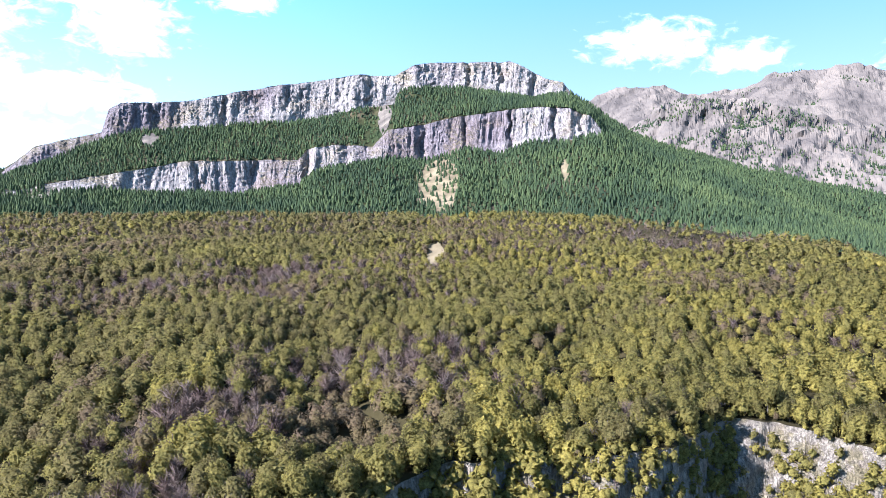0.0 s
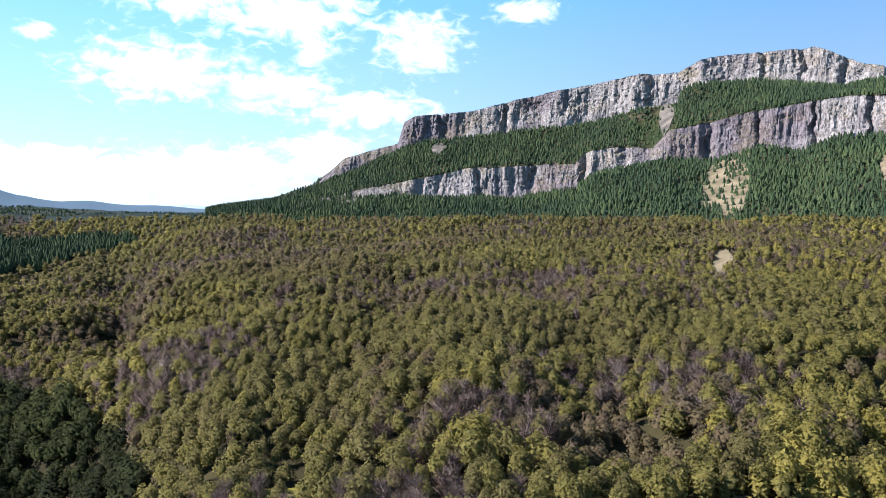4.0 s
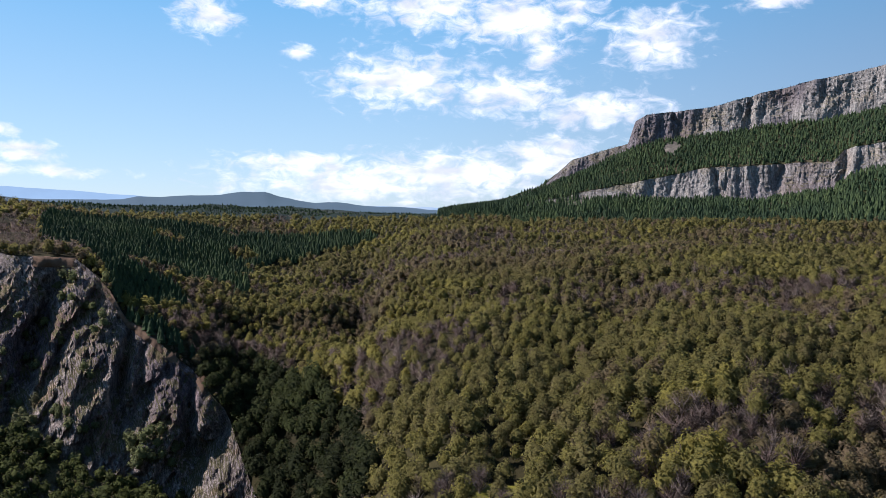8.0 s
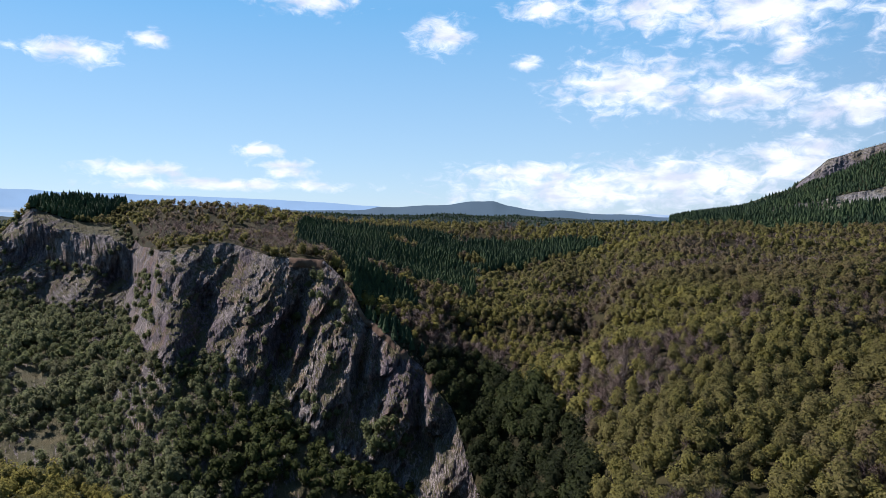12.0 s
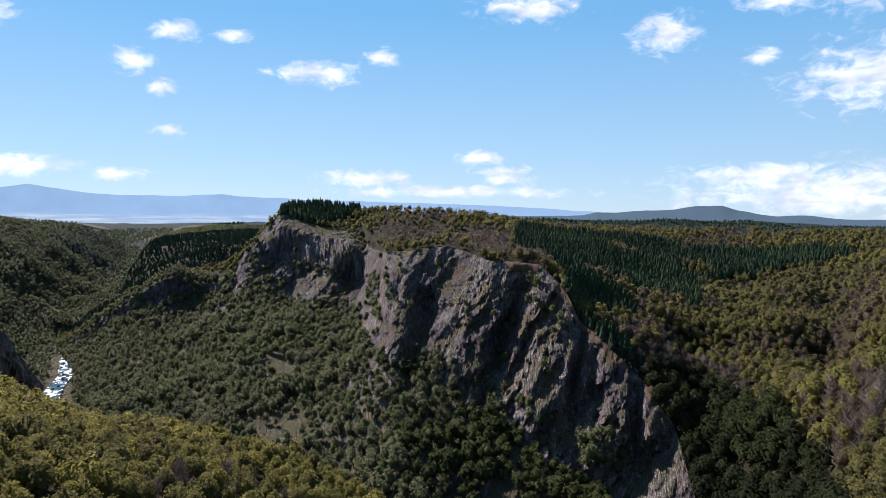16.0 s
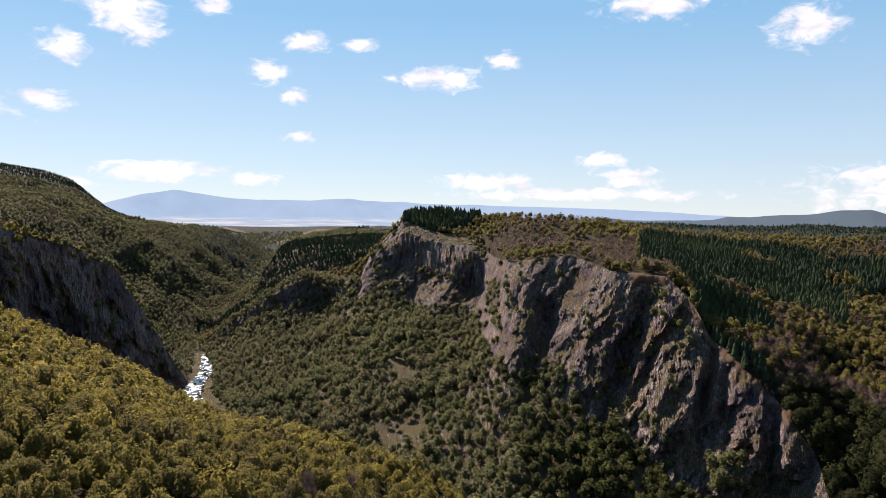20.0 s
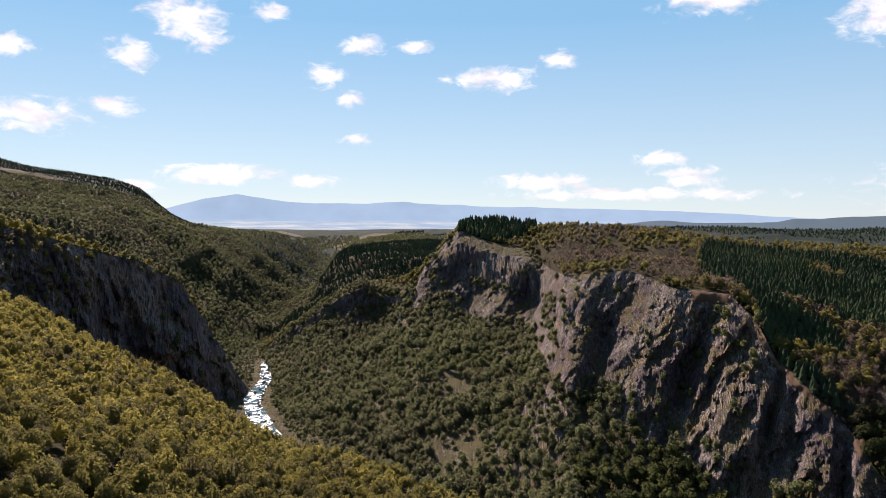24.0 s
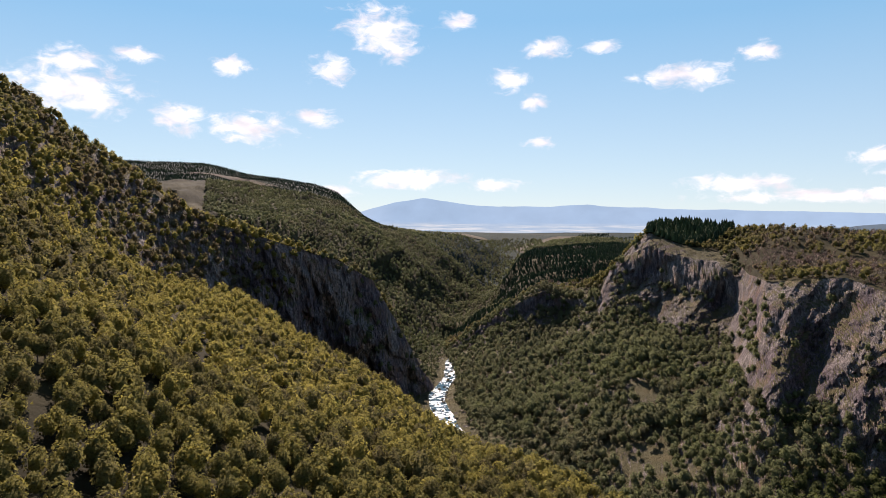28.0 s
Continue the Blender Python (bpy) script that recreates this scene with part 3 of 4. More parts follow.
PLATEAU_NEAR = plateau.build("plateau_near", 2, 24, FLOOR, "forest floor of the plateau near the gorge", "ground")
inner = plateau.b[(plateau.b >= 47) & (plateau.b <= 105)]
rim = np.concatenate([GORGE_WALL[-5:-1, (inner > 59) & (inner < 71)], PLATEAU_NEAR[:4, (plateau.b > 59) & (plateau.b < 71)]])
rim = rim * np.array([0.9985, 0.9985, 1]) + np.array([0, 0, 0.4]) - np.array([0, 0, 1.4]) * (fractal(rim, 14.0, 3) > 0.05)[..., None]
tagged(mesh_object("rim_soil", rim, grid_faces(*rim.shape[:2]), SOIL, None, True), "bare orange-brown soil along the cliff rim", "ground", kind="structure")
PLATEAU = plateau.build("plateau", 3, 20, FLOOR, "forest floor of the wide plateau", "ground")
PLATEAU = np.concatenate([PLATEAU_NEAR, PLATEAU[1:]])
PLATEAU_FAR = plateau.build("plateau_back", 4, 6, FLOOR, "far side of the wooded plateau", "ground")

# rolling dark hills past the plateau
hills = Land([(ring(1350, (28, -60), (95, -60)), 3, 0), (ring(2000, (28, -22), (95, -30)), 12, 0),
              (ring(2500, (28, -12), (36.4, -6), (45.5, -10), (52, 0), (58, 10), (63, 4), (70, 8), (80, 12), (95, -15)), 5, 0),
              (ring(3000, (28, -20), (95, -20)), 3, 0)], 28, 95, 300)
hills.build("far_slope", 0, 8, HILL, "dark wooded ground rising to low hills", "hill")
HILLS = hills.build("far_hills", 1, 14, HILL, "low rolling dark hills on the horizon", "hill")
hills.build("far_hills_back", 2, 4, HILL, "far side of the low hills", "hill")

# the side valley downstream: its floor, wooded walls, the plain and the hill above it
valley = Land([(ring(1050, (88, -60), (95, -100), (100, -150), (103.5, -182), (106.5, -182), (110, -165), (114, -120), (118, -70), (124, -30), (140, 20)), 3, 0),
               (ring(1250, (88, -45), (93, -58), (97, -70), (98.6, -78), (100.4, -135), (102.5, -178), (105, -178), (108, -135), (111, -85), (114, -35), (118, 0), (124, 20), (140, 60)), 12, 26),
               (ring(1500, (88, -36), (93, -42), (96.4, -52), (99.2, -62), (100.8, -118), (102.3, -168), (104, -162), (106, -117), (108, -67), (110, -24), (112, 6), (116, 30), (124, 50), (140, 80)), 14, 34),
               (ring(1800, (88, -26), (92, -28), (95, -36), (98.3, -46), (99.8, -108), (101, -147), (102.4, -142), (104, -97), (106, -52), (108, -18), (110, 0), (112, 28), (114, 62), (120, 100), (124, 112), (140, 110)), 8, 24),
               (ring(2200, (88, -20), (94, -20), (97, -30), (98.8, -70), (100, -95), (101, -90), (102.5, -45), (104, -18), (110, -4), (112, 34), (114, 106), (116, 135), (121, 160), (124.4, 190), (128.7, 190), (140, 165)), 4, 0),
               (ring(3000, (88, -18), (111, -18), (114, -20), (120, 20), (140, 60)), 4, 0)], 88, 140, 460, 2.6, 20.0, 0.5, 0.0, 1400.0, 0.5)
VALLEY_LOW = valley.build("valley_floor", 0, 14, FLOOR, "wooded floor of the side valley", "ground")
VALLEY_WALL = valley.build("valley_wall", 1, 16, FLOOR, "shaded wooded valley wall", "slope")
VALLEY_FAR = valley.build("valley_wall_far", 2, 16, FLOOR, "dark wooded valley wall farther off", "slope")
VALLEY_HILL = valley.build("valley_hill", 3, 20, HILL, "smooth dark wooded hill above the valley", "hill")
VALLEY_PLAIN = valley.build("valley_plain", 4, 8, HILL, "flat plain beyond the valley", "ground")

# the spur that closes the gorge, and the near hillside
spur = Land([([(105.4, 840, -192), (106.3, 822, -190), (108.7, 755, -186), (112.5, 655, -160), (118, 570, -96), (124, 500, -50), (127.4, 460, -22), (131.9, 460, 10), (136.3, 465, 42), (160, 490, 90)], 2, 12),
             ([(105.4, 856, -188), (105.6, 852, -180), (106.9, 832, -145), (108.7, 791, -94), (110.4, 751, -48), (113, 700, -24), (118.1, 638, -3), (123.5, 616, 15), (127.4, 615, 45), (131.9, 633, 80), (134.3, 643, 103), (136.3, 642, 115), (160, 700, 200)], 2, 5),
             ([(105.4, 900, -192), (108, 1000, -160), (118, 900, -60), (128, 850, 20), (138, 850, 80), (160, 900, 180)], 4, 0)], 105.4, 160, 700, 0.8, 7.0, 0.3, 0.1, 600.0, -0.3)
spur.rugged = 1.0
SPUR_FACE = spur.build("spur_cliff", 0, 40, GORGE_ROCK, "dark shaded rock face of the spur", "cliff", smooth=False)
SPUR_BACK = spur.build("spur_back", 1, 14, FLOOR, "far side of the wooded spur", "slope")
near = Land([([(40, 60, -140), (70, 80, -100), (82, 90, -76), (95, 90, -60), (105, 90, -50), (120, 90, -42), (138, 90, -32), (160, 90, -26), (230, 90, -26)], 1, 0),
             ([(40, 110, -150), (70, 165, -98), (82, 190, -80), (90, 200, -74), (98.9, 215, -68), (110, 222, -57), (120, 230, -40), (130, 235, -17), (138, 240, 4), (160, 250, 40), (230, 250, 30)], 2, 0),
             ([(40, 150, -185), (70, 185, -100), (78.2, 208, -86), (82.5, 227, -86), (87.1, 251, -86), (92, 276, -86), (96.7, 303, -88), (101, 318, -89), (105.3, 347, -82), (109.1, 376, -69), (113.7, 404, -59), (119.4, 433, -36), (125.7, 415, -24), (128.3, 399, -11), (130.8, 389, 3), (133.1, 378, 18), (135, 372, 28), (160, 380, 90), (230, 380, 90)], 2, 0),
             ([(40, 170, -196), (70, 230, -190), (90, 300, -190), (101, 400, -190), (105.3, 450, -188), (113.7, 500, -140), (121, 480, -72), (128.3, 455, -25), (135, 445, 10), (160, 450, 70), (230, 450, 90)], 2, 4)], 40, 230, 420)
NEAR_LOW = near.build("hillside_low", 0, 12, FLOOR, "forest floor below the near hillside", "ground")
NEAR = near.build("hillside", 1, 24, FLOOR, "forest floor of the near hillside", "ground")
NEAR_DROP = near.build("hillside_drop", 2, 12, FLOOR, "steep wooded drop below the hillside", "slope")


# blue ranges on the horizon, glowing, with distance haze put into their colour
def far_range(name, line, base, colour, label, plain=False):
    a = np.array(sorted(line), float)
    b = np.linspace(a[0, 0], a[-1, 0], 260)
    d = np.interp(b, a[:, 0], a[:, 1])
    top = np.interp(b, a[:, 0], a[:, 2])
    p0 = bearing_point(b, d - 250, np.full_like(b, base))
    top = top + 5 * fractal(bearing_point(b, d, top), 160.0, 4)
    p1 = bearing_point(b, d, top)
    p = np.stack([p0 + (p1 - p0) * v for v in np.linspace(0, 1, 8)])
    m, n, bs = surface(name)
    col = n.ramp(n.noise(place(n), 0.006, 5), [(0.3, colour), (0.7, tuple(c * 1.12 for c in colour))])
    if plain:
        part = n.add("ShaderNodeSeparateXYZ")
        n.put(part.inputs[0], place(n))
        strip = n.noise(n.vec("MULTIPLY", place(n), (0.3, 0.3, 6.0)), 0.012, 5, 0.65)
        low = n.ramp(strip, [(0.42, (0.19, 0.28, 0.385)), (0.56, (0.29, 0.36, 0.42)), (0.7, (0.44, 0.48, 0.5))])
        # towards the foot the glow pales into haze and strips of plain
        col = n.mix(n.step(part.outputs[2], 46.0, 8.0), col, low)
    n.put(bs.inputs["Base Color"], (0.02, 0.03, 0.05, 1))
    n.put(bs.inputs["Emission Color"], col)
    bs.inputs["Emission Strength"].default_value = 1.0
    ob = mesh_object(name, p, grid_faces(*p.shape[:2]), m, None, True)
    tagged(ob, label, "backdrop", kind="structure")


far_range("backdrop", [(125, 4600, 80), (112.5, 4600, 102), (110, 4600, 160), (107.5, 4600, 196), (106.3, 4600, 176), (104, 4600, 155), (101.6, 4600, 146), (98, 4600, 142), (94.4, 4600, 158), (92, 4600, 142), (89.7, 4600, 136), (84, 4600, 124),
                       (74, 4600, 108), (66, 4600, 70), (55, 4600, 40), (40, 4600, 20)], -30, (0.17, 0.265, 0.38), "glowing mountain range coloured blue for haze, beyond a pale plain", True)

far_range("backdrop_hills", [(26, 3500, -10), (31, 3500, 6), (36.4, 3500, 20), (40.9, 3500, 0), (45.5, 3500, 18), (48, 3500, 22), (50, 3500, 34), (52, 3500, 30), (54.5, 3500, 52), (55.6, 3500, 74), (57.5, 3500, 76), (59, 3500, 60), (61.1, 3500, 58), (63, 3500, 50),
                             (65, 3500, 48), (66, 3500, 32), (68, 3500, 28), (73.6, 3500, 34), (80, 3500, 20), (88, 3500, -10)], -30, (0.045, 0.07, 0.085), "glowing rolling hills on the horizon, coloured blue-green for haze")


# ---------------------------------------------------------------- trees
rng = np.random.default_rng(7)


def ball(sub):
    bm = bmesh.new()
    bmesh.ops.create_icosphere(bm, subdivisions=sub, radius=1.0)
    v = np.array([x.co[:] for x in bm.verts])
    f = np.array([[x.index for x in q.verts] for q in bm.faces])
    bm.free()
    return v, f


BALL1, BALL2 = ball(1), ball(2)


def tufts(r, centre, normal, size):
    """Three-cornered leaf sprays round the centres, facing loosely along the normals."""
    n = normal + r.normal(0, 0.5, normal.shape)
    n /= np.linalg.norm(n, axis=1, keepdims=True)
    a = np.cross(n, r.normal(0, 1, n.shape))
    a /= np.linalg.norm(a, axis=1, keepdims=True)
    b = np.cross(n, a)
    s = size * r.uniform(0.7, 1.3, (len(n), 1))
    v = np.stack([centre + a * s, centre - 0.6 * a * s + 0.9 * b * s, centre - 0.5 * a * s - 0.95 * b * s + n * s * 0.25], 1)
    return v.reshape(-1, 3), np.arange(len(n) * 3).reshape(-1, 3)


def join(pieces):
    vs, fs, k = [], [], 0
    for v, f in pieces:
        vs.append(v)
        fs.append(f + k)
        k += len(v)
    return np.concatenate(vs), np.concatenate(fs)


def crown(seed, lumps, sprays, size, core=BALL2):
    """A broadleaf crown on a unit tree: a lumpy dome of foliage, wrapped in small leaf sprays."""
    r = np.random.default_rng(seed)
    aim = r.normal(0, 1, (lumps, 3))
    aim[:, 2] = np.abs(aim[:, 2]) * 0.8
    aim /= np.linalg.norm(aim, axis=1, keepdims=True)
    lean, top, tall = r.uniform(-0.06, 0.06, 2), r.uniform(0.9, 1.0), r.uniform(1.0, 1.4)

    def skin(n):
        bulge = np.exp(10.0 * (n @ aim.T - 1)).max(axis=1, keepdims=True)
        rad = (0.3 + 0.12 * bulge) * (1 - 0.18 * np.clip(n[:, 2:3], 0, 1) * (1 - np.clip(n[:, 2:3], 0, 1)) * 4)
        up = n[:, 2:3]
        shape = np.array([1, 1, tall]) * np.where(up < 0, np.array([1, 1, 0.75]), 1.0)
        p = n * rad * shape
        p[:, :2] += lean * (up + 0.5)
        return p + np.array([0, 0, 0.5 * top])

    v, f = core
    n = v / np.linalg.norm(v, axis=1, keepdims=True)
    mid = np.array([0, 0, 0.5])
    pieces = [(mid + (skin(n) - mid) * 0.82 * (1 + 0.08 * r.normal(0, 1, (len(n), 1))), f)]
    n = r.normal(0, 1, (sprays, 3))
    n[:, 2] += 0.4
    n /= np.linalg.norm(n, axis=1, keepdims=True)
    c = skin(n)
    pieces.append(tufts(r, mid + (c - mid) * r.uniform(0.84, 1.1, (sprays, 1)), n * 0.7 + np.array([0, 0, 0.45]), size))
    return join(pieces)


def pine_crown(seed, tiers, sides):
    """A conifer on a unit tree: drooping ragged whorls."""
    r = np.random.default_rng(seed)
    pieces = []
    for k in range(tiers):
        z0 = 0.1 + 0.78 * k / tiers
        top = min(1.0, z0 + 1.55 / tiers + 0.06)
        w = 0.2 * (1 - z0) ** 0.8 + 0.02
        a = np.arange(sides) * 2 * math.pi / sides + r.uniform(0, 6)
        ww = w * r.uniform(0.65, 1.25, sides)
        base = np.stack([np.cos(a) * ww, np.sin(a) * ww, z0 + r.uniform(-0.03, 0.03, sides)], -1)
        v = np.concatenate([base, [[0, 0, top]]])
        i = np.arange(sides)
        pieces.append((v, np.stack([i, (i + 1) % sides, np.full(sides, sides)], -1)))
    return join(pieces)


def sample(p, count, density=None):
    """Random places on a landform's grid, even by area in plan, thinned by density(points)."""
    a, b, c, d = p[:-1, :-1], p[:-1, 1:], p[1:, 1:], p[1:, :-1]
    area = np.abs(np.cross((c - a)[..., :2], (d - b)[..., :2])).ravel() / 2
    idx = rng.choice(len(area), count, p=area / area.sum())
    i, j = np.divmod(idx, p.shape[1] - 1)
    u, v = rng.uniform(0, 1, (count, 1)), rng.uniform(0, 1, (count, 1))
    q = (p[i, j] * (1 - u) + p[i, j + 1] * u) * (1 - v) + (p[i + 1, j] * (1 - u) + p[i + 1, j + 1] * u) * v
    if density is not None:
        q = q[rng.uniform(0, 1, count) < density(q)]
    return q


def plan_area(p):
    a, b, c, d = p[:-1, :-1], p[:-1, 1:], p[1:, 1:], p[1:, :-1]
    return float(np.abs(np.cross((c - a)[..., :2], (d - b)[..., :2])).sum() / 2)


def spread(q, gap):
    """Keeps one place in each cell of that width, so that crowns stand side by side."""
    key = np.floor(q[:, :2] / gap).astype(np.int64)
    _, first = np.unique(key[:, 0] * 100003 + key[:, 1], return_index=True)
    return q[np.sort(first)]


def bearing_of(q):
    return np.degrees(np.arctan2(-q[:, 0], q[:, 1])), np.hypot(q[:, 0], q[:, 1])


def soft_normals(v):
    """Normals that let a crown shade as one rounded mass with some leaf scatter."""
    n = (v - np.array([0, 0, 0.38])) * np.array([1.0, 1.0, 0.8])
    n /= np.linalg.norm(n, axis=1, keepdims=True) + 1e-6
    r = np.random.default_rng(len(v))
    k = len(BALL1[0])
    loose = r.normal(0, 0.22, n.shape)
    if (len(v) - k) % 3 == 0 and len(v) > k:
        loose[k:] = np.repeat(r.normal(0, 0.42, ((len(v) - k) // 3, 3)), 3, axis=0)
    n = n + loose + np.array([0, 0, 0.42])
    return n / np.linalg.norm(n, axis=1, keepdims=True)


def plant(name, q, forms, high, wide, tint, material, label, category, soft=True):
    """Many trees joined in one mesh of kind stuff: places, unit forms, heights, widths and tints per tree."""
    vs, fs, ts, ns, k = [], [], [], [], 0
    pick = rng.integers(0, len(forms), len(q))
    turn = rng.uniform(0, 2 * math.pi, len(q))
    for m, (v, f) in enumerate(forms):
        sel = np.nonzero(pick == m)[0]
        if not len(sel):
            continue
        c, s = np.cos(turn[sel])[:, None], np.sin(turn[sel])[:, None]
        w, h = wide[sel][:, None], high[sel][:, None]
        out = np.stack([(v[:, 0] * c - v[:, 1] * s) * w, (v[:, 0] * s + v[:, 1] * c) * w, np.broadcast_to(v[:, 2], (len(sel), len(v))) * h - 0.4], -1) + q[sel][:, None, :]
        nv = soft_normals(v)
        ns.append(np.stack([nv[:, 0] * c - nv[:, 1] * s, nv[:, 0] * s + nv[:, 1] * c, np.broadcast_to(nv[:, 2], (len(sel), len(v)))], -1).reshape(-1, 3))
        vs.append(out.reshape(-1, 3))
        fs.append((f[None] + (np.arange(len(sel)) * len(v))[:, None, None] + k).reshape(-1, 3))
        ts.append(np.repeat(tint[sel], len(v)))
        k += len(sel) * len(v)
    ob = mesh_object(name, np.concatenate(vs), np.concatenate(fs), material, None, False, np.concatenate(ts), np.concatenate(ns) if soft else None)
    return tagged(ob, label, category, kind="stuff")


def leaf_tint(q):
    """Leaf colour of a tree by where it stands: bare grey-brown stands, olive, green and yellowing ones."""
    flat = q * np.array([1, 1, 0])
    # the last term moves to lighter tints as the bearing drops below 8
    t = 0.5 + 0.2 * fractal(flat, 120.0, 4) + rng.normal(0, 0.08, len(q)) + 0.26 * np.clip((8 - bearing_of(q)[0]) / 30, 0, 1)
    bare = fractal(flat + 500, 75.0, 3) + rng.normal(0, 0.35, len(q))
    return np.clip(np.where(bare > 0.55, rng.uniform(0, 0.2, len(q)), t), 0, 1)


def twigs(seed, count, width):
    """A leafless crown on a unit tree: thin branches fanning up and out from the trunk."""
    r = np.random.default_rng(seed)
    root = np.stack([r.normal(0, 0.03, count), r.normal(0, 0.03, count), r.uniform(0.1, 0.6, count)], -1)
    a = r.uniform(0, 2 * math.pi, count)
    reach = r.uniform(0.1, 0.4, count)
    tip = root + np.stack([np.cos(a) * reach, np.sin(a) * reach, r.uniform(0.1, 0.42, count)], -1)
    start = root + (tip - root) * r.uniform(0, 0.55, (count, 1))
    side = np.cross(tip - root, r.normal(0, 1, (count, 3)))
    side /= np.linalg.norm(side, axis=1, keepdims=True)
    v = np.stack([start + side * width, start - side * width, tip], 1).reshape(-1, 3)
    return v, np.arange(count * 3).reshape(-1, 3)


FORM_MID = [crown(k, 13, 215, 0.049, BALL1) for k in range(8)]
FORM_GORGE = [crown(100 + k, 11, 95, 0.068, BALL1) for k in range(6)]
FORM_NEAR = [crown(80 + k, 13, 280, 0.045, BALL1) for k in range(7)]
FORM_FAR = [crown(20 + k, 8, 25, 0.112, BALL1) for k in range(5)]
FORM_BARE = [twigs(60 + k, 230, 0.0085) for k in range(4)]
BARE_FAR = [twigs(70 + k, 22, 0.03) for k in range(3)]
PINE_MID = [pine_crown(40 + k, 4, 7) for k in range(4)]
PINE_FAR = [pine_crown(50 + k, 2, 5) for k in range(3)]


def sizes(q, lo, hi):
    """Heights: even young stands, older and larger trees in clusters."""
    old = np.clip(2.2 * fractal(q * np.array([1, 1, 0]) + 220, 48.0, 3), 0, 1)
    base = rng.beta(1.6, 2.2, len(q)) * 0.55 + 0.45 * old * rng.uniform(0.3, 1.0, len(q))
    return lo + (hi - lo) * base


def bare_wood(q):
    """Stands that have shed their leaves."""
    b, d = bearing_of(q)
    flat = q * np.array([1, 1, 0])
    v = fractal(flat + 500, 80.0, 3) + rng.normal(0, 0.42, len(q))
    v = v + 0.7 * ((b > 71) & (b < 84) & (d > 600) & (d < 830)) + 0.7 * ((b > 55.5) & (b < 62.5) & (d > 430) & (d < 600))
    v = v + 0.6 * ((b < -13) & (d > 640)) + 0.5 * ((b > 14) & (b < 30) & (d > 170) & (d < 260))
    return v > 0.7


def broadleaf(name, q, forms, lo, hi, label, shift=0.0, shed=True, green=False):
    h = sizes(q, lo, hi)
    w = h * rng.uniform(0.78, 1.1, len(q))
    t = np.clip(leaf_tint(q) + shift, 0, 1)
    bare = bare_wood(q) & shed
    if bare.sum() > 3:
        twig = BARE_FAR if forms is FORM_FAR else FORM_BARE
        plant(name + "_bare", q[bare], twig, h[bare], w[bare], rng.uniform(0, 1, int(bare.sum())), TWIG, "leafless grey-brown " + label.split(" ", 1)[1], "forest")
    plant(name, q[~bare], forms, h[~bare], w[~bare], t[~bare], SHADED_GREEN if green == 2 else HAZY_GREEN_BEECH if green else BEECH, label, "forest")


def conifers(name, q, forms, lo, hi, label):
    h = sizes(q, lo, hi)
    return plant(name, q, forms, h, h * rng.uniform(1.15, 1.6, len(q)), np.clip(0.45 + 0.35 * fractal(q, 120.0, 2) + rng.normal(0, 0.18, len(q)), 0, 1), PINE, label, "forest", False)


# clearings without trees: bearing, distance, half widths in degrees and metres
CLEARINGS = [(1.9, 1530, 1.5, 150), (-8.2, 1520, 0.28, 60), (2.2, 600, 0.7, 45), (6.0, 520, 0.5, 16), (36.0, 222, 1.7, 9), (24.0, 1905, 0.5, 40), (6.3, 1860, 0.35, 105), (31.2, 1672, 1.0, 22)]


def cleared(q, keep=0.0):
    b, d = bearing_of(q)
    wob = 0.5 * fractal(q * np.array([1, 1, 0]), 30.0, 3)
    hit = np.zeros(len(q), bool)
    for cb, cd, wb, wd in CLEARINGS:
        hit |= ((b - cb) / wb) ** 2 + ((d - cd) / wd) ** 2 + wob < 1
    return hit & (rng.uniform(0, 1, len(q)) > keep)


def drape(p, land_b, b, d, lift):
    """Lays points of given bearing and distance on a landform's band."""
    dist = np.hypot(p[..., 0], p[..., 1])
    out = np.empty(b.shape + (3,))
    for idx in np.ndindex(b.shape):
        j = int(np.clip(np.searchsorted(land_b, b[idx]), 0, p.shape[1] - 1))
        out[idx] = bearing_point(b[idx], d[idx], np.interp(d[idx], dist[:, j], p[:, j, 2]) + lift)
    return out


def clearing(name, p, land_b, spot, material, label, lift=1.2):
    cb, cd, wb, wd = spot
    a = np.linspace(0, 2 * math.pi, 41)
    r = np.linspace(0, 1, 9)[:, None]
    edge = 1.25 + 0.25 * fractal(np.stack([np.cos(a) * 3 + cb, np.sin(a) * 3 + cd, 0 * a], -1), 1.0, 3)
    b, d = cb + wb * r * np.cos(a) * edge, cd + wd * r * np.sin(a) * edge
    v = drape(p, land_b, b, d, lift)
    tagged(mesh_object(name, v, grid_faces(9, 41), material, None, True), label, "clearing", kind="structure")


clearing("sandy_clearing", PLATEAU, plateau.b, CLEARINGS[2], DRY, "bare sandy clearing in the beech wood")
clearing("sandy_clearing", PLATEAU, plateau.b, CLEARINGS[3], DRY, "small bare sandy gap in the beech wood")
clearing("grass_clearing", PLATEAU, plateau.b, CLEARINGS[4], GRASS, "yellow-green grassy clearing in the beech wood")
clearing("dry_clearing", MESA_LOW, mesa.b, CLEARINGS[0], DRY, "dry grass clearing dotted with pines", 2.0)
clearing("dry_clearing", MESA_LOW, mesa.b, CLEARINGS[1], DRY, "narrow strip of bare pale soil among pines", 2.0)


clearing("scree_gully", MESA_SHELF, mesa.b, (6.3, 1860, 0.4, 105), SCREE, "pale scree gully between the cliff blocks", 2.0)
clearing("rock_outcrop", MESA_LOW, mesa.b, (31.2, 1672, 1.1, 24), MESA_ROCK, "low grey outcrop on the wooded slope", 5.0)
clearing("rock_outcrop", MESA_SHELF, mesa.b, (24.0, 1905, 0.5, 40), SCREE, "pale rocky slide below the upper cliff", 3.0)
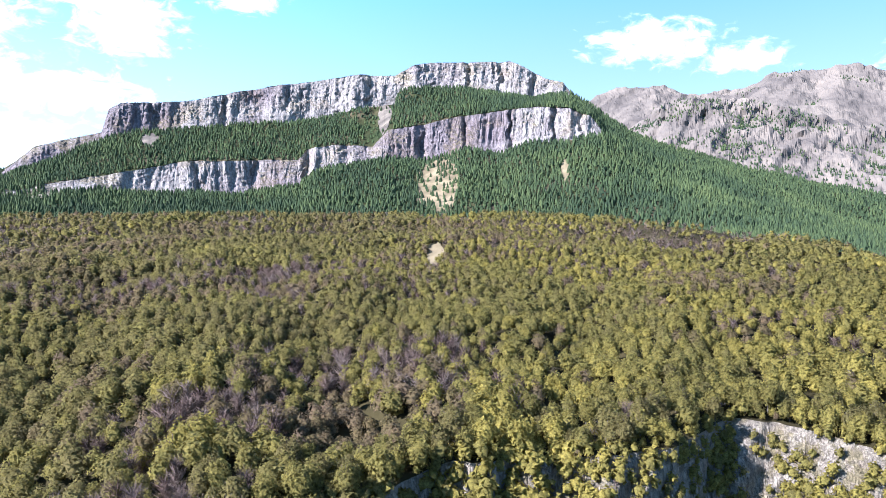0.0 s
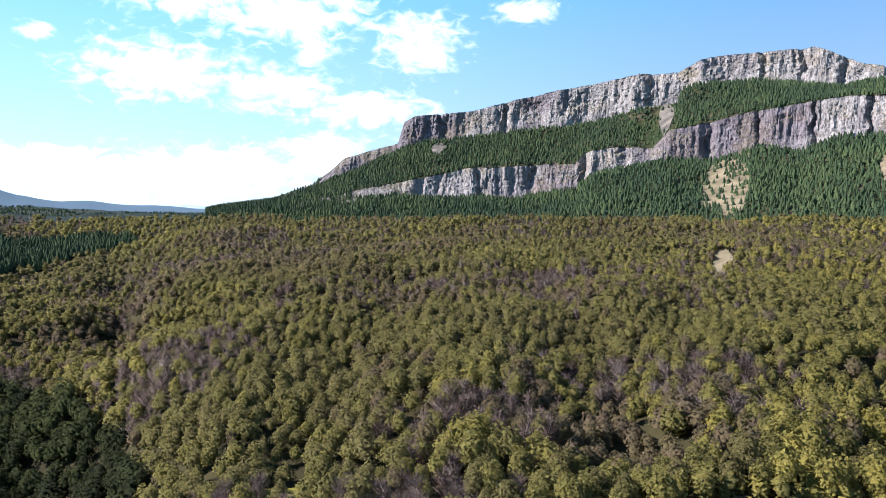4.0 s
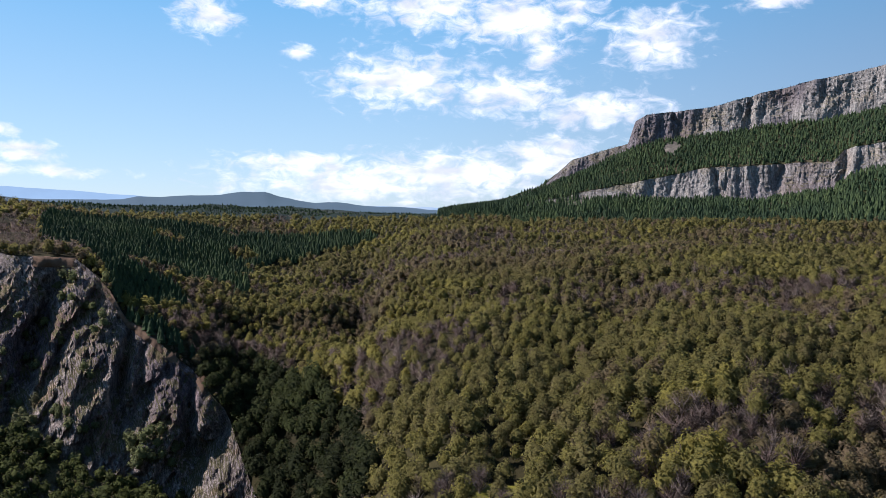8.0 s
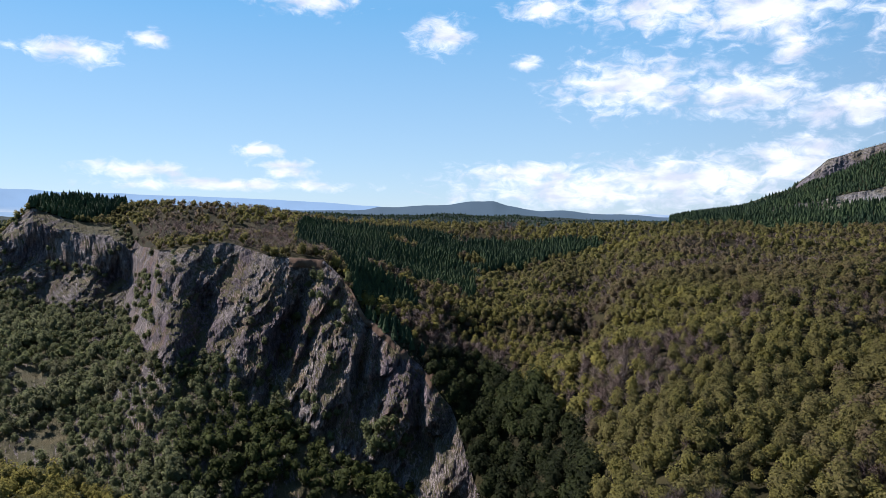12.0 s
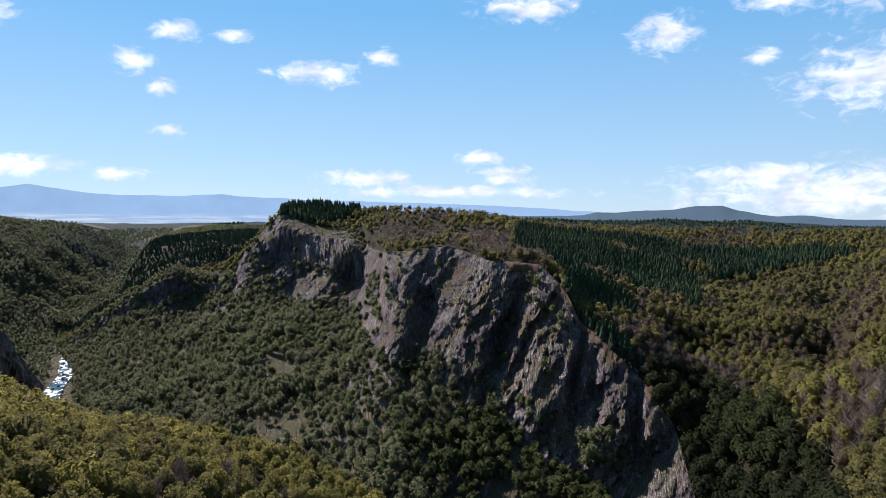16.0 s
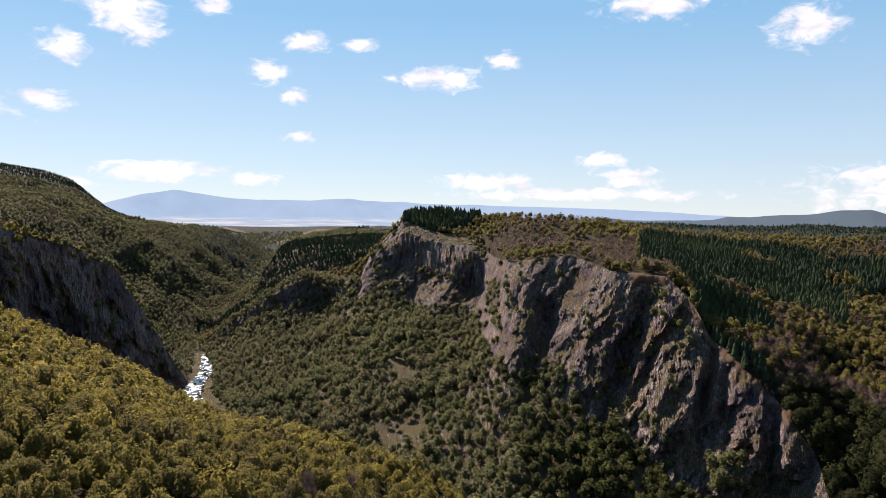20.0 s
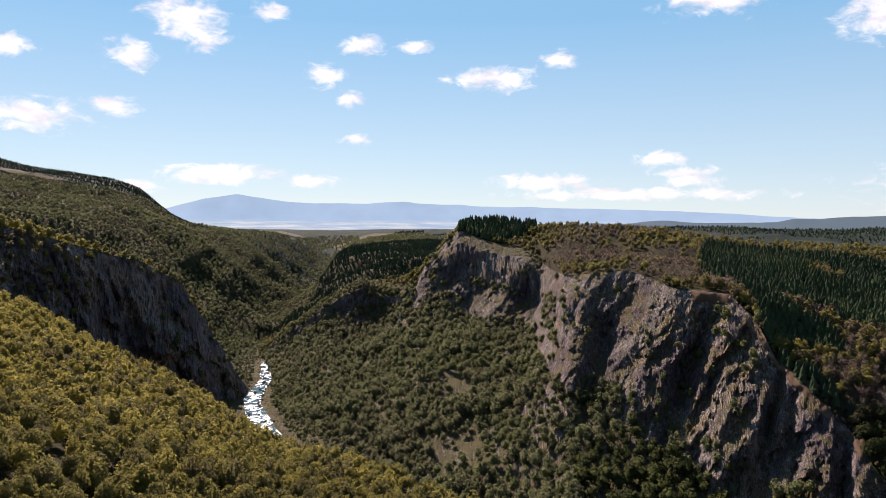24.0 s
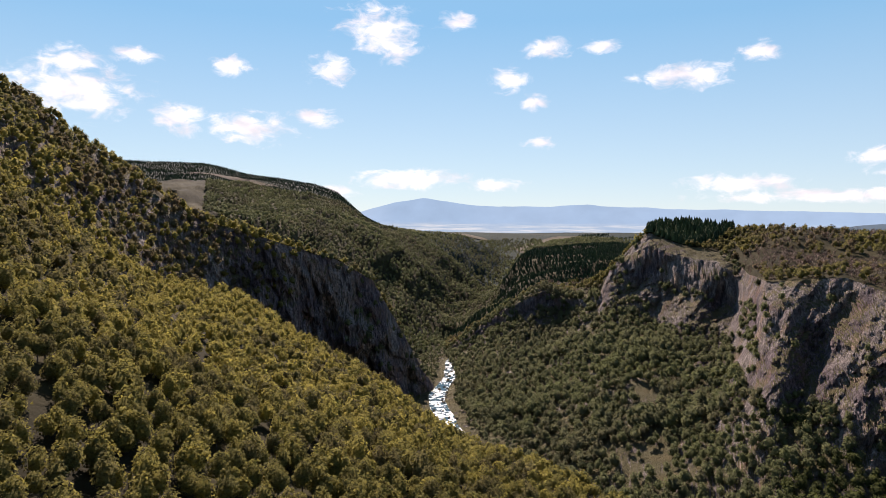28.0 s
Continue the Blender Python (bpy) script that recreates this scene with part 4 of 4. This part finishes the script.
clearing("brown_field", VALLEY_HILL, valley.b, (122.4, 1905, 2.8, 24), FIELD, "dry brown field on the wooded hill", 2.0)
clearing("brown_field", VALLEY_HILL, valley.b, (109.3, 1860, 0.9, 20), FIELD, "small dry field beside the valley", 2.0)
clearing("pale_field", VALLEY_PLAIN, valley.b, (96.5, 2420, 3.4, 120), FIELD, "wide pale brown field on the plain", 2.0)
clearing("pale_field", VALLEY_PLAIN, valley.b, (104.6, 2500, 2.0, 160), FIELD, "pale stubble field on the plain", 2.0)


# plateau: a dense beech wood with a pine block beside the gorge rim
def pine_block(q):
    b, d = bearing_of(q)
    wob = 3 * fractal(q * np.array([1, 1, 0]), 60.0, 3)
    left = np.interp(d, [500, 560, 640, 760, 900], [63.5, 67.0, 70, 71.0, 69])
    right = np.interp(d, [500, 560, 640, 760, 900], [61.0, 61.5, 59, 54, 47])
    block = (b < left + wob * 0.3) & (b > right + wob) & (d > 490) & (d < 930)
    cap = (b > 82.4 + wob * 0.2) & (b < 89.4) & (d > np.interp(b, [82.4, 84.5, 86, 87.5, 89.4], [1000, 930, 905, 920, 952]))
    return (block & (fractal(q * np.array([1, 1, 0]) + 70, 50.0, 2) < 0.62)) | cap


q = spread(sample(PLATEAU, int(plan_area(PLATEAU) / 13)), 6.3)
b, d = bearing_of(q)
q = q[(b > -38)]
q = q[~cleared(q)]
b, d = bearing_of(q)
q = q[~((b > 60) & (b < 72) & (d < np.interp(b, plateau.b, plateau.lines[2][0]) + 5))]
pine = pine_block(q)
q_leaf = q[~pine]
b, d = bearing_of(q_leaf)
single = (rng.uniform(0, 1, len(d)) < 0.8) & (d < np.interp(b, [-32, -20, 0, 25, 48], [325, 315, 238, 212, 235])) & (b > -32) & (b < 48)
single = single & (np.cumsum(single) <= 170)
SINGLE_TREES = [q_leaf[single]]
q_leaf, d = q_leaf[~single], d[~single]
b, d = bearing_of(q_leaf)
dell = (b > 46.5 + 2 * fractal(q_leaf, 50.0, 2)) & (b < 60) & (d < np.interp(b, [43, 47, 52, 56, 58, 60], [280, 350, 470, 520, 520, 490]))
# the negative tint shift paints the ravine's shade into the leaves
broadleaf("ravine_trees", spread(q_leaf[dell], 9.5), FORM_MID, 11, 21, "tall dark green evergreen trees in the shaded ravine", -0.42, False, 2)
q_leaf, d = q_leaf[~dell], d[~dell]
broadleaf("plateau_trees_near", q_leaf[d < 400], FORM_MID, 7, 17, "dense olive green beech wood near the plateau's edge")
mid = (d >= 400) & (d < 600)
broadleaf("plateau_trees_mid", q_leaf[mid], FORM_GORGE, 7, 16, "dense olive green beech wood on the plateau")
broadleaf("plateau_trees_far", q_leaf[(d >= 600) & ((d < 760) | (rng.uniform(0, 1, len(d)) < 0.55))], FORM_FAR, 7, 15, "olive and grey beech wood towards the plateau's far edge")
q_pine = spread(sample(PLATEAU, int(plan_area(PLATEAU) / 9)), 4.0)
q_pine = q_pine[pine_block(q_pine)]
grove = bearing_of(q_pine)[0] > 80
conifers("plateau_pines", q_pine[~grove], PINE_MID, 8, 14, "dark green pine plantation on the plateau rim")
conifers("cap_pines", q_pine[grove], PINE_MID, 12, 17, "dense dark pine grove capping the gorge rim")
# near hillside
q = spread(sample(NEAR, int(plan_area(NEAR) / 10)), 4.8)
b, d = bearing_of(q)
q = q[(b > 70) & (b < 145)]
low = spread(sample(NEAR_LOW, int(plan_area(NEAR_LOW) / 10)), 4.8)
b, d = bearing_of(low)
low = low[(b > 76) & (b < 142) & (d > 120)]
b, d = bearing_of(low)
lone = (d > 150) & (b > 84) & (b < 130)
SINGLE_TREES.append(low[lone][:130])
q = np.concatenate([q, low[~lone], low[lone][130:]])
b, d = bearing_of(q)
broadleaf("hillside_trees_near", q[d < 240], FORM_NEAR, 5, 11, "yellow-green young beech wood close on the hillside", 0.3, False)
broadleaf("hillside_trees", q[d >= 240], FORM_GORGE, 5, 11, "yellow-green young beech wood on the near hillside", 0.3, False)
q = spread(sample(NEAR_DROP, int(plan_area(NEAR_DROP) / 30)), 6.5)
b, d = bearing_of(q)
broadleaf("hillside_edge_trees", q[(b > 76) & (b < 140) & (q[:, 2] > np.interp(b, near.b, near.lines[2][1]) - 35)], FORM_MID, 7, 10, "green beech wood on the steep drop")
# spur
q = spread(sample(SPUR_FACE, int(plan_area(SPUR_FACE) / 14)), 7.0)
b, d = bearing_of(q)
crest = np.interp(b, spur.b, spur.lines[1][1])
keep = (crest - q[:, 2] < 16 + 8 * fractal(q, 40.0, 2)) | (b > 119 + 4 * fractal(q, 40.0, 2)) | ((fractal(q, 45.0, 3) > 0.1) & (rng.uniform(0, 1, len(q)) < 0.7))
q = q[keep & (q[:, 2] > -172)]
# sunlit and shaded trees get different leaf colours, parted near bearing 116
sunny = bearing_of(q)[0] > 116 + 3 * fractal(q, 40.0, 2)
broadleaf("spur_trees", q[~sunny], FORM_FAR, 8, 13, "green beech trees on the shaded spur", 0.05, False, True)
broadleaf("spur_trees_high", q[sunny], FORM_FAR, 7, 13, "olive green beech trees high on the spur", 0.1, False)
q = spread(sample(SPUR_BACK, int(plan_area(SPUR_BACK) / 30)), 9.5)
b, d = bearing_of(q)
broadleaf("spur_back_trees", q[d < 800], FORM_FAR, 8, 13, "olive green beech wood over the spur's crest", 0.15, False)


# gorge wall and slope
def gorge_cover(q):
    b, d = bearing_of(q)
    v = fractal(q, 75.0, 3)
    return np.where(v > np.interp(b, [50, 58, 66, 76, 86, 92, 105], [-0.9, -0.1, 0.05, 0.0, -0.4, -0.5, -0.9]), 0.95, 0.05)


q = spread(sample(GORGE_LOW, int(plan_area(GORGE_LOW) / 12), gorge_cover), 7.4)
low = bearing_of(q)[0] < 77 + 5 * fractal(q, 60.0, 2)
# the darkened leaf colour stands in for shade low in the gorge
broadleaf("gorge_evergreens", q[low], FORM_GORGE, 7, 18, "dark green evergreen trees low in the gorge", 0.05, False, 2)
q = q[~low]
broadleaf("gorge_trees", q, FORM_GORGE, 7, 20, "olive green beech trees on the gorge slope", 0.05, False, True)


# wooded patches of the gorge wall: bearing, height, and half widths in degrees and metres
WALL_WOODS = [(77.2, -124, 2.4, 19), (85.8, -104, 2.8, 16), (83.6, -122, 2.4, 16), (90.5, -92, 1.9, 15), (96.0, -120, 3.6, 60), (88.6, -138, 3.0, 16), (80.9, -126, 1.2, 14), (92.8, -112, 2.0, 16), (101.0, -140, 4.0, 60),
              (69.6, -138, 2.4, 14), (75.2, -142, 1.6, 12), (63.0, -144, 2.0, 9), (86.6, -62, 1.2, 5), (82.0, -70, 0.7, 16), (72.6, -122, 0.7, 12)]


def wall_cover(q):
    """Trees on the gorge wall stand in clumps, with few between them."""
    b, d = bearing_of(q)
    foot, rim = np.interp(b, plateau.b, plateau.lines[1][1]), np.interp(b, plateau.b, plateau.lines[2][1])
    v = (q[:, 2] - foot) / (rim - foot + 1)
    wob = 0.55 * fractal(q, 34.0, 3)
    hit = np.zeros(len(q), bool)
    for cb, cz, wb, wz in WALL_WOODS:
        hit |= ((b - cb) / wb) ** 2 + ((q[:, 2] - cz) / wz) ** 2 + wob < 1
    scar = ((b - 97.8) / 1.2) ** 2 + ((v - 0.6) / 0.35) ** 2 + 0.8 * fractal(q, 25.0, 3) < 0.8
    few = np.where(b > 80, 0.1, 0.035) * (b > 66)
    few = few * (fractal(q, 40.0, 2) > 0)
    return np.where(scar, 0.0, np.where(hit, 0.9, few))


q = spread(sample(GORGE_WALL, int(plan_area(GORGE_WALL) / 9), wall_cover), 6.0)
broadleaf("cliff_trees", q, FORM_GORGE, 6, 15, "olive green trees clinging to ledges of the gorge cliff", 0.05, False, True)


def cliff_cover(q):
    b, d = bearing_of(q)
    rocky = ((b > -9.5) & (b < 0)) | ((b > -34) & (b < -21.5))
    return np.where(fractal(q, 26.0, 3) > np.where(rocky, 0.15, -1.5), 0.97, 0.06)


q = spread(sample(NEAR_CLIFF, int(plan_area(NEAR_CLIFF) / 2.2), cliff_cover), 2.1)
b, d = bearing_of(q)
broadleaf("cliff_shrubs", q[(b > -34) & (b < 20)], FORM_FAR, 4, 11, "green shrubs and small trees on the near cliff")
q = sample(PLATEAU_NEAR, 40000)
b, d = bearing_of(q)
lip = np.interp(b, plateau.b, plateau.lines[2][0])
q = spread(q[(d < lip + 22) & (b > -34) & (b < 46)], 4.0)
rim_q = sample(PLATEAU_NEAR, 60000)
b, d = bearing_of(rim_q)
rim_q = spread(rim_q[(d < np.interp(b, plateau.b, plateau.lines[2][0]) + 16) & (b > 58) & (b < 90) & (fractal(rim_q, 20.0, 2) > np.where(b > 83, 0.5, 0.1))], 4.0)
broadleaf("rim_shrubs", rim_q, FORM_GORGE, 2, 6, "brown and olive shrubs along the gorge rim", -0.2)
broadleaf("lip_shrubs", q, FORM_GORGE, 3, 8, "olive green shrubs along the cliff lip")
q = spread(sample(PLATEAU_FAR, int(plan_area(PLATEAU_FAR) / 30)), 7.0)
q = q[(bearing_of(q)[0] > 80)]
conifers("rim_pines", q, PINE_FAR, 7, 11, "dark pines behind the gorge rim")
# valley and hills
def planted(q):
    """The pine side of the valley."""
    b, d = bearing_of(q)
    return b < np.interp(d, [1050, 1250, 1500, 1800, 2200], [102.5, 101.3, 101.2, 100, 99.5]) + 0.8 * fractal(q, 80.0, 2)


q = spread(np.concatenate([sample(VALLEY_LOW, int(plan_area(VALLEY_LOW) / 20)), sample(VALLEY_WALL, int(plan_area(VALLEY_WALL) / 20))]), 5.6)
b, d = bearing_of(q)
q = q[(b < 124) & ~((b > 103.6) & (b < 106.4) & (d < 1070))]
pine = planted(q)
broadleaf("valley_trees", spread(q[~pine], 8.2), FORM_FAR, 8, 13, "dark beech wood in the valley", -0.02, False, True)
conifers("valley_pines", q[pine], PINE_FAR, 6, 10, "dark pine plantation on the valley slope")
q = spread(sample(VALLEY_FAR, int(plan_area(VALLEY_FAR) / 20)), 5.4)
q = q[bearing_of(q)[0] < 124]
pine = planted(q)
broadleaf("valley_trees_far", spread(q[~pine], 8.6), FORM_FAR, 8, 13, "dark beech wood on the far valley wall", -0.04, False, True)
conifers("valley_pines_far", q[pine], PINE_FAR, 6, 10, "dark pine plantation along the far valley")
q = spread(sample(VALLEY_HILL, 45000, lambda q: ((bearing_of(q)[0] > 95) | (q[:, 2] < -24)) * (fractal(q, 260.0, 2) < 0.7) * 1.0), 6.8)
b, d = bearing_of(q)
q = q[(((b - 122.4) / 2.8) ** 2 + ((d - 1905) / 28) ** 2 > 1) & (((b - 109.3) / 1.0) ** 2 + ((d - 1860) / 24) ** 2 > 1) & (b < 134)]
low = (bearing_of(q)[0] < 110) & (rng.uniform(0, 1, len(q)) < 0.7)
# the lighter, bluer leaf colour here stands in for distance haze
broadleaf("valley_head_trees", q[low][::2], FORM_FAR, 8, 14, "green wood at the head of the valley", 0.0, False, True)
conifers("hill_pines", q[~low], PINE_FAR, 4, 7, "dark conifers on the hill above the valley")
q = spread(sample(VALLEY_PLAIN, 26000, lambda q: (q[:, 2] < -42 + 6 * fractal(q, 150.0, 2)) * (bearing_of(q)[0] < 112)), 9.0)
broadleaf("plain_trees", q[::2], FORM_FAR, 9, 15, "green wood where the valley meets the plain", 0.0, False, True)
q = spread(sample(HILLS, 9000, lambda q: (fractal(q, 300.0, 3) < 0.35) * 1.0), 10.0)
conifers("far_pines", q, PINE_FAR, 6, 10, "dark woods over the far hills")
# table mountain
q = spread(sample(MESA_LOW, int(plan_area(MESA_LOW) / 25)), 7.5)
b, d = bearing_of(q)
q = q[(b > -36) & ((d > 1350) | (b < -6))]
conifers("mesa_pines", q[~cleared(q, 0.25)], PINE_FAR, 11, 18, "green pine plantation on the table mountain's lower slope")
q = spread(sample(MESA_SHELF, int(plan_area(MESA_SHELF) / 25)), 7.5)
b, d = bearing_of(q)
gully = (b > 5.6) & (b < 8.0 + 1.2 * fractal(q, 60.0, 2))
q = q[(b > -36) & ~cleared(q) & (~gully | (rng.uniform(0, 1, len(q)) < 0.3))]
conifers("shelf_pines", q, PINE_FAR, 10, 16, "dark pine plantation on the shelf below the upper cliff")
for band, low_line in ((MESA_LOWER, 1), (MESA_UPPER, 3)):
    q = spread(sample(band, int(plan_area(band) / 20)), 7.0)
    b, d = bearing_of(q)
    rise = np.interp(b, mesa.b, mesa.lines[low_line + 1][1] - mesa.lines[low_line][1])
    conifers("ledge_pines", q[(rise < 22) & (b > -36)], PINE_FAR, 10, 16, "green pines between the cliff bands")
q = spread(sample(MESA_TOP, 4000, lambda q: (fractal(q, 120.0, 2) > -0.2) * 1.0), 9.0)
broadleaf("summit_scrub", q[bearing_of(q)[0] > -15], BARE_FAR, 3, 6, "dark scrub along the summit rim")
# bare mountains
q = spread(sample(MTN_LOW, 16000, lambda q: (fractal(q, 170.0, 3) > 0.22 + 0.3 * rng.uniform(-1, 1, len(q))) * 1.0), 10.0)
conifers("mountain_scrub", q, PINE_FAR, 9, 18, "dark scrub scattered over the bare mountainside")
q = spread(sample(MTN_HIGH, 4000, lambda q: (fractal(q, 150.0, 3) > 0.6) * 1.0), 12.0)
conifers("ridge_scrub", q, PINE_FAR, 9, 16, "dark scrub on the high bare ridge")


# ---------------------------------------------------------------- single trees
def tube(points, radii, sides=6):
    pts = np.array(points, float)
    rings = []
    for k, p in enumerate(pts):
        t = pts[min(k + 1, len(pts) - 1)] - pts[max(k - 1, 0)]
        t /= np.linalg.norm(t)
        a = np.cross(t, (0.3, 0.9, 0.1))
        a /= np.linalg.norm(a)
        b = np.cross(t, a)
        th = np.arange(sides) * 2 * math.pi / sides
        rings.append(p + radii[k] * (np.cos(th)[:, None] * a + np.sin(th)[:, None] * b))
    v = np.concatenate(rings)
    f = []
    for k in range(len(pts) - 1):
        for i in range(sides):
            j = (i + 1) % sides
            f += [(k * sides + i, k * sides + j, (k + 1) * sides + j), (k * sides + i, (k + 1) * sides + j, (k + 1) * sides + i)]
    return v, np.array(f)


def beech_tree(seed, bare):
    """A single tree about ten metres high: a tapered trunk with limbs, and its crown."""
    r = np.random.default_rng(seed)
    h = 10.0
    lean = r.uniform(-0.6, 0.6, 2)
    trunk = [(0, 0, -0.5), (lean[0] * 0.2, lean[1] * 0.2, h * 0.25), (lean[0] * 0.6, lean[1] * 0.6, h * 0.5), (lean[0], lean[1], h * 0.8)]
    pieces = [tube(trunk, (0.26, 0.2, 0.14, 0.05), 7)]
    for k in range(9 if bare else 6):
        a, z0 = 2.4 * k + r.uniform(-0.5, 0.5), r.uniform(0.22, 0.6) * h
        reach = r.uniform(1.6, 3.4)
        root = np.array([lean[0] * z0 / h, lean[1] * z0 / h, z0])
        tip = root + np.array([math.cos(a) * reach, math.sin(a) * reach, r.uniform(1.2, 3.0)])
        pieces.append(tube([root, (root + tip) / 2 + r.normal(0, 0.15, 3), tip], (0.1, 0.07, 0.02), 5))
    tree = new("leafless_tree" if bare else "beech_tree")
    tv, tf = join(pieces)
    mesh_object("trunk", tv, tf, BARK, tree, True)
    if bare:
        v, f = twigs(seed, 420, 0.0045)
    else:
        v, f = crown(seed, 13, 520, 0.036, BALL1)
    mesh_object("crown", v * np.array([9.0, 9.0, h]), f, TWIG if bare else BEECH, tree, False, np.full(len(v), r.uniform(0.36, 0.66)), None if bare else soft_normals(v))
    if bare:
        tagged(tree, "leafless grey-brown beech tree among green ones", "tree", "beech trees")
    else:
        tagged(tree, "young beech tree with a full olive-green crown", "tree", "beech trees")
    return tree


def single_trees():
    places = np.concatenate(SINGLE_TREES)[:300]
    bare = bare_wood(places)
    protos = [beech_tree(300 + k, False) for k in range(7)]
    bares = [beech_tree(400 + k, True) for k in range(3)]
    used = set()
    for i, p in enumerate(places):
        hill = bearing_of(p[None])[0][0] > 70
        pool = bares if bare[i] else protos
        proto = pool[int(rng.integers(len(pool)))]
        m = pose(*p, 0, 0, float(rng.uniform(0, 360)))
        size = float(rng.uniform(0.6, 0.9) if hill else rng.uniform(0.85, 1.35))
        if proto.name in used:
            ob = copy_thing(proto, m)
        else:
            used.add(proto.name)
            ob = proto
            ob.matrix_basis = m
        ob.scale = (size, size, size * float(rng.uniform(0.92, 1.12)))


single_trees()


# ---------------------------------------------------------------- river
def river_line():
    """Points along the middle of the river, and half its width there."""
    mid = [(88, 300, 8), (95, 400, 8), (100, 520, 8), (103.2, 640, 9), (104.9, 730, 9), (105.4, 790, 9), (104.9, 850, 8), (104.3, 910, 8), (104.4, 960, 8), (104.4, 1010, 8), (103.8, 1060, 7), (103.2, 1150, 6)]
    a = np.array(mid, float)
    t = np.linspace(0, len(a) - 1, 240)
    k = np.arange(len(a))
    smooth = lambda col: np.convolve(np.pad(np.interp(t, k, col), 8, mode="edge"), np.ones(17) / 17, "valid")
    return bearing_point(smooth(a[:, 0]), smooth(a[:, 1]), np.full(240, -181.0)), smooth(a[:, 2])


def river():
    p, w = river_line()
    t = np.gradient(p, axis=0)
    t /= np.linalg.norm(t, axis=1, keepdims=True)
    side = np.stack([-t[:, 1], t[:, 0], 0 * t[:, 0]], -1)
    w = w * (1 + 0.3 * rough(p, 30.0))
    cross = np.linspace(-1, 1, 13)
    v = p[None] + side[None] * (w[None, :, None] * cross[:, None, None])
    v[..., 2] += 0.35 * fractal(v, 7.0, 3)
    ob = mesh_object("river", v, grid_faces(13, len(p)), WATER, None, True)
    tagged(ob, "white foaming river with calm blue pools", "river", kind="structure")
    bed = p[None] + side[None] * (w[None, :, None] * np.linspace(-5, 5, 15)[:, None, None])
    bed[..., 2] += np.abs(np.linspace(-5, 5, 15))[:, None] * 1.3 - 1.9 + 0.7 * fractal(bed, 9.0, 3)
    tagged(mesh_object("river_bank", bed, grid_faces(15, len(p)), GORGE_ROCK, None, False), "stony grey river bank", "ground", kind="structure")
    edge = np.concatenate([sample(bed[:5], 900), sample(bed[10:], 900)])
    edge = spread(edge, 5.5)
    broadleaf("bank_trees", edge, FORM_FAR, 5, 9, "green trees along the river bank", 0.0, False, True)
    base = []
    for s in range(4):
        r = np.random.default_rng(s)
        vv = BALL1[0] * (1 + 0.25 * r.normal(0, 1, (len(BALL1[0]), 1))) * np.array([1, 0.8, 0.6])
        me = mesh_object("boulder", vv, BALL1[1], GORGE_ROCK)
        tagged(me, "dark grey boulder lying in the river", "boulder", "river boulders")
        base.append(me)
    r = np.random.default_rng(5)
    first = set()
    for k in range(70):
        i = int(r.integers(60, 225))
        q = p[i] + side[i] * w[i] * r.uniform(-1.15, 1.15)
        me = base[k % 4]
        s = float(r.uniform(0.8, 2.6))
        m = pose(q[0], q[1], -181.0 + s * 0.15, 0, 0, float(r.uniform(0, 360)))
        if me.name in first:
            me = copy_thing(me, m)
        else:
            first.add(me.name)
            me.matrix_basis = m
        me.scale = (s, s, s)


river()
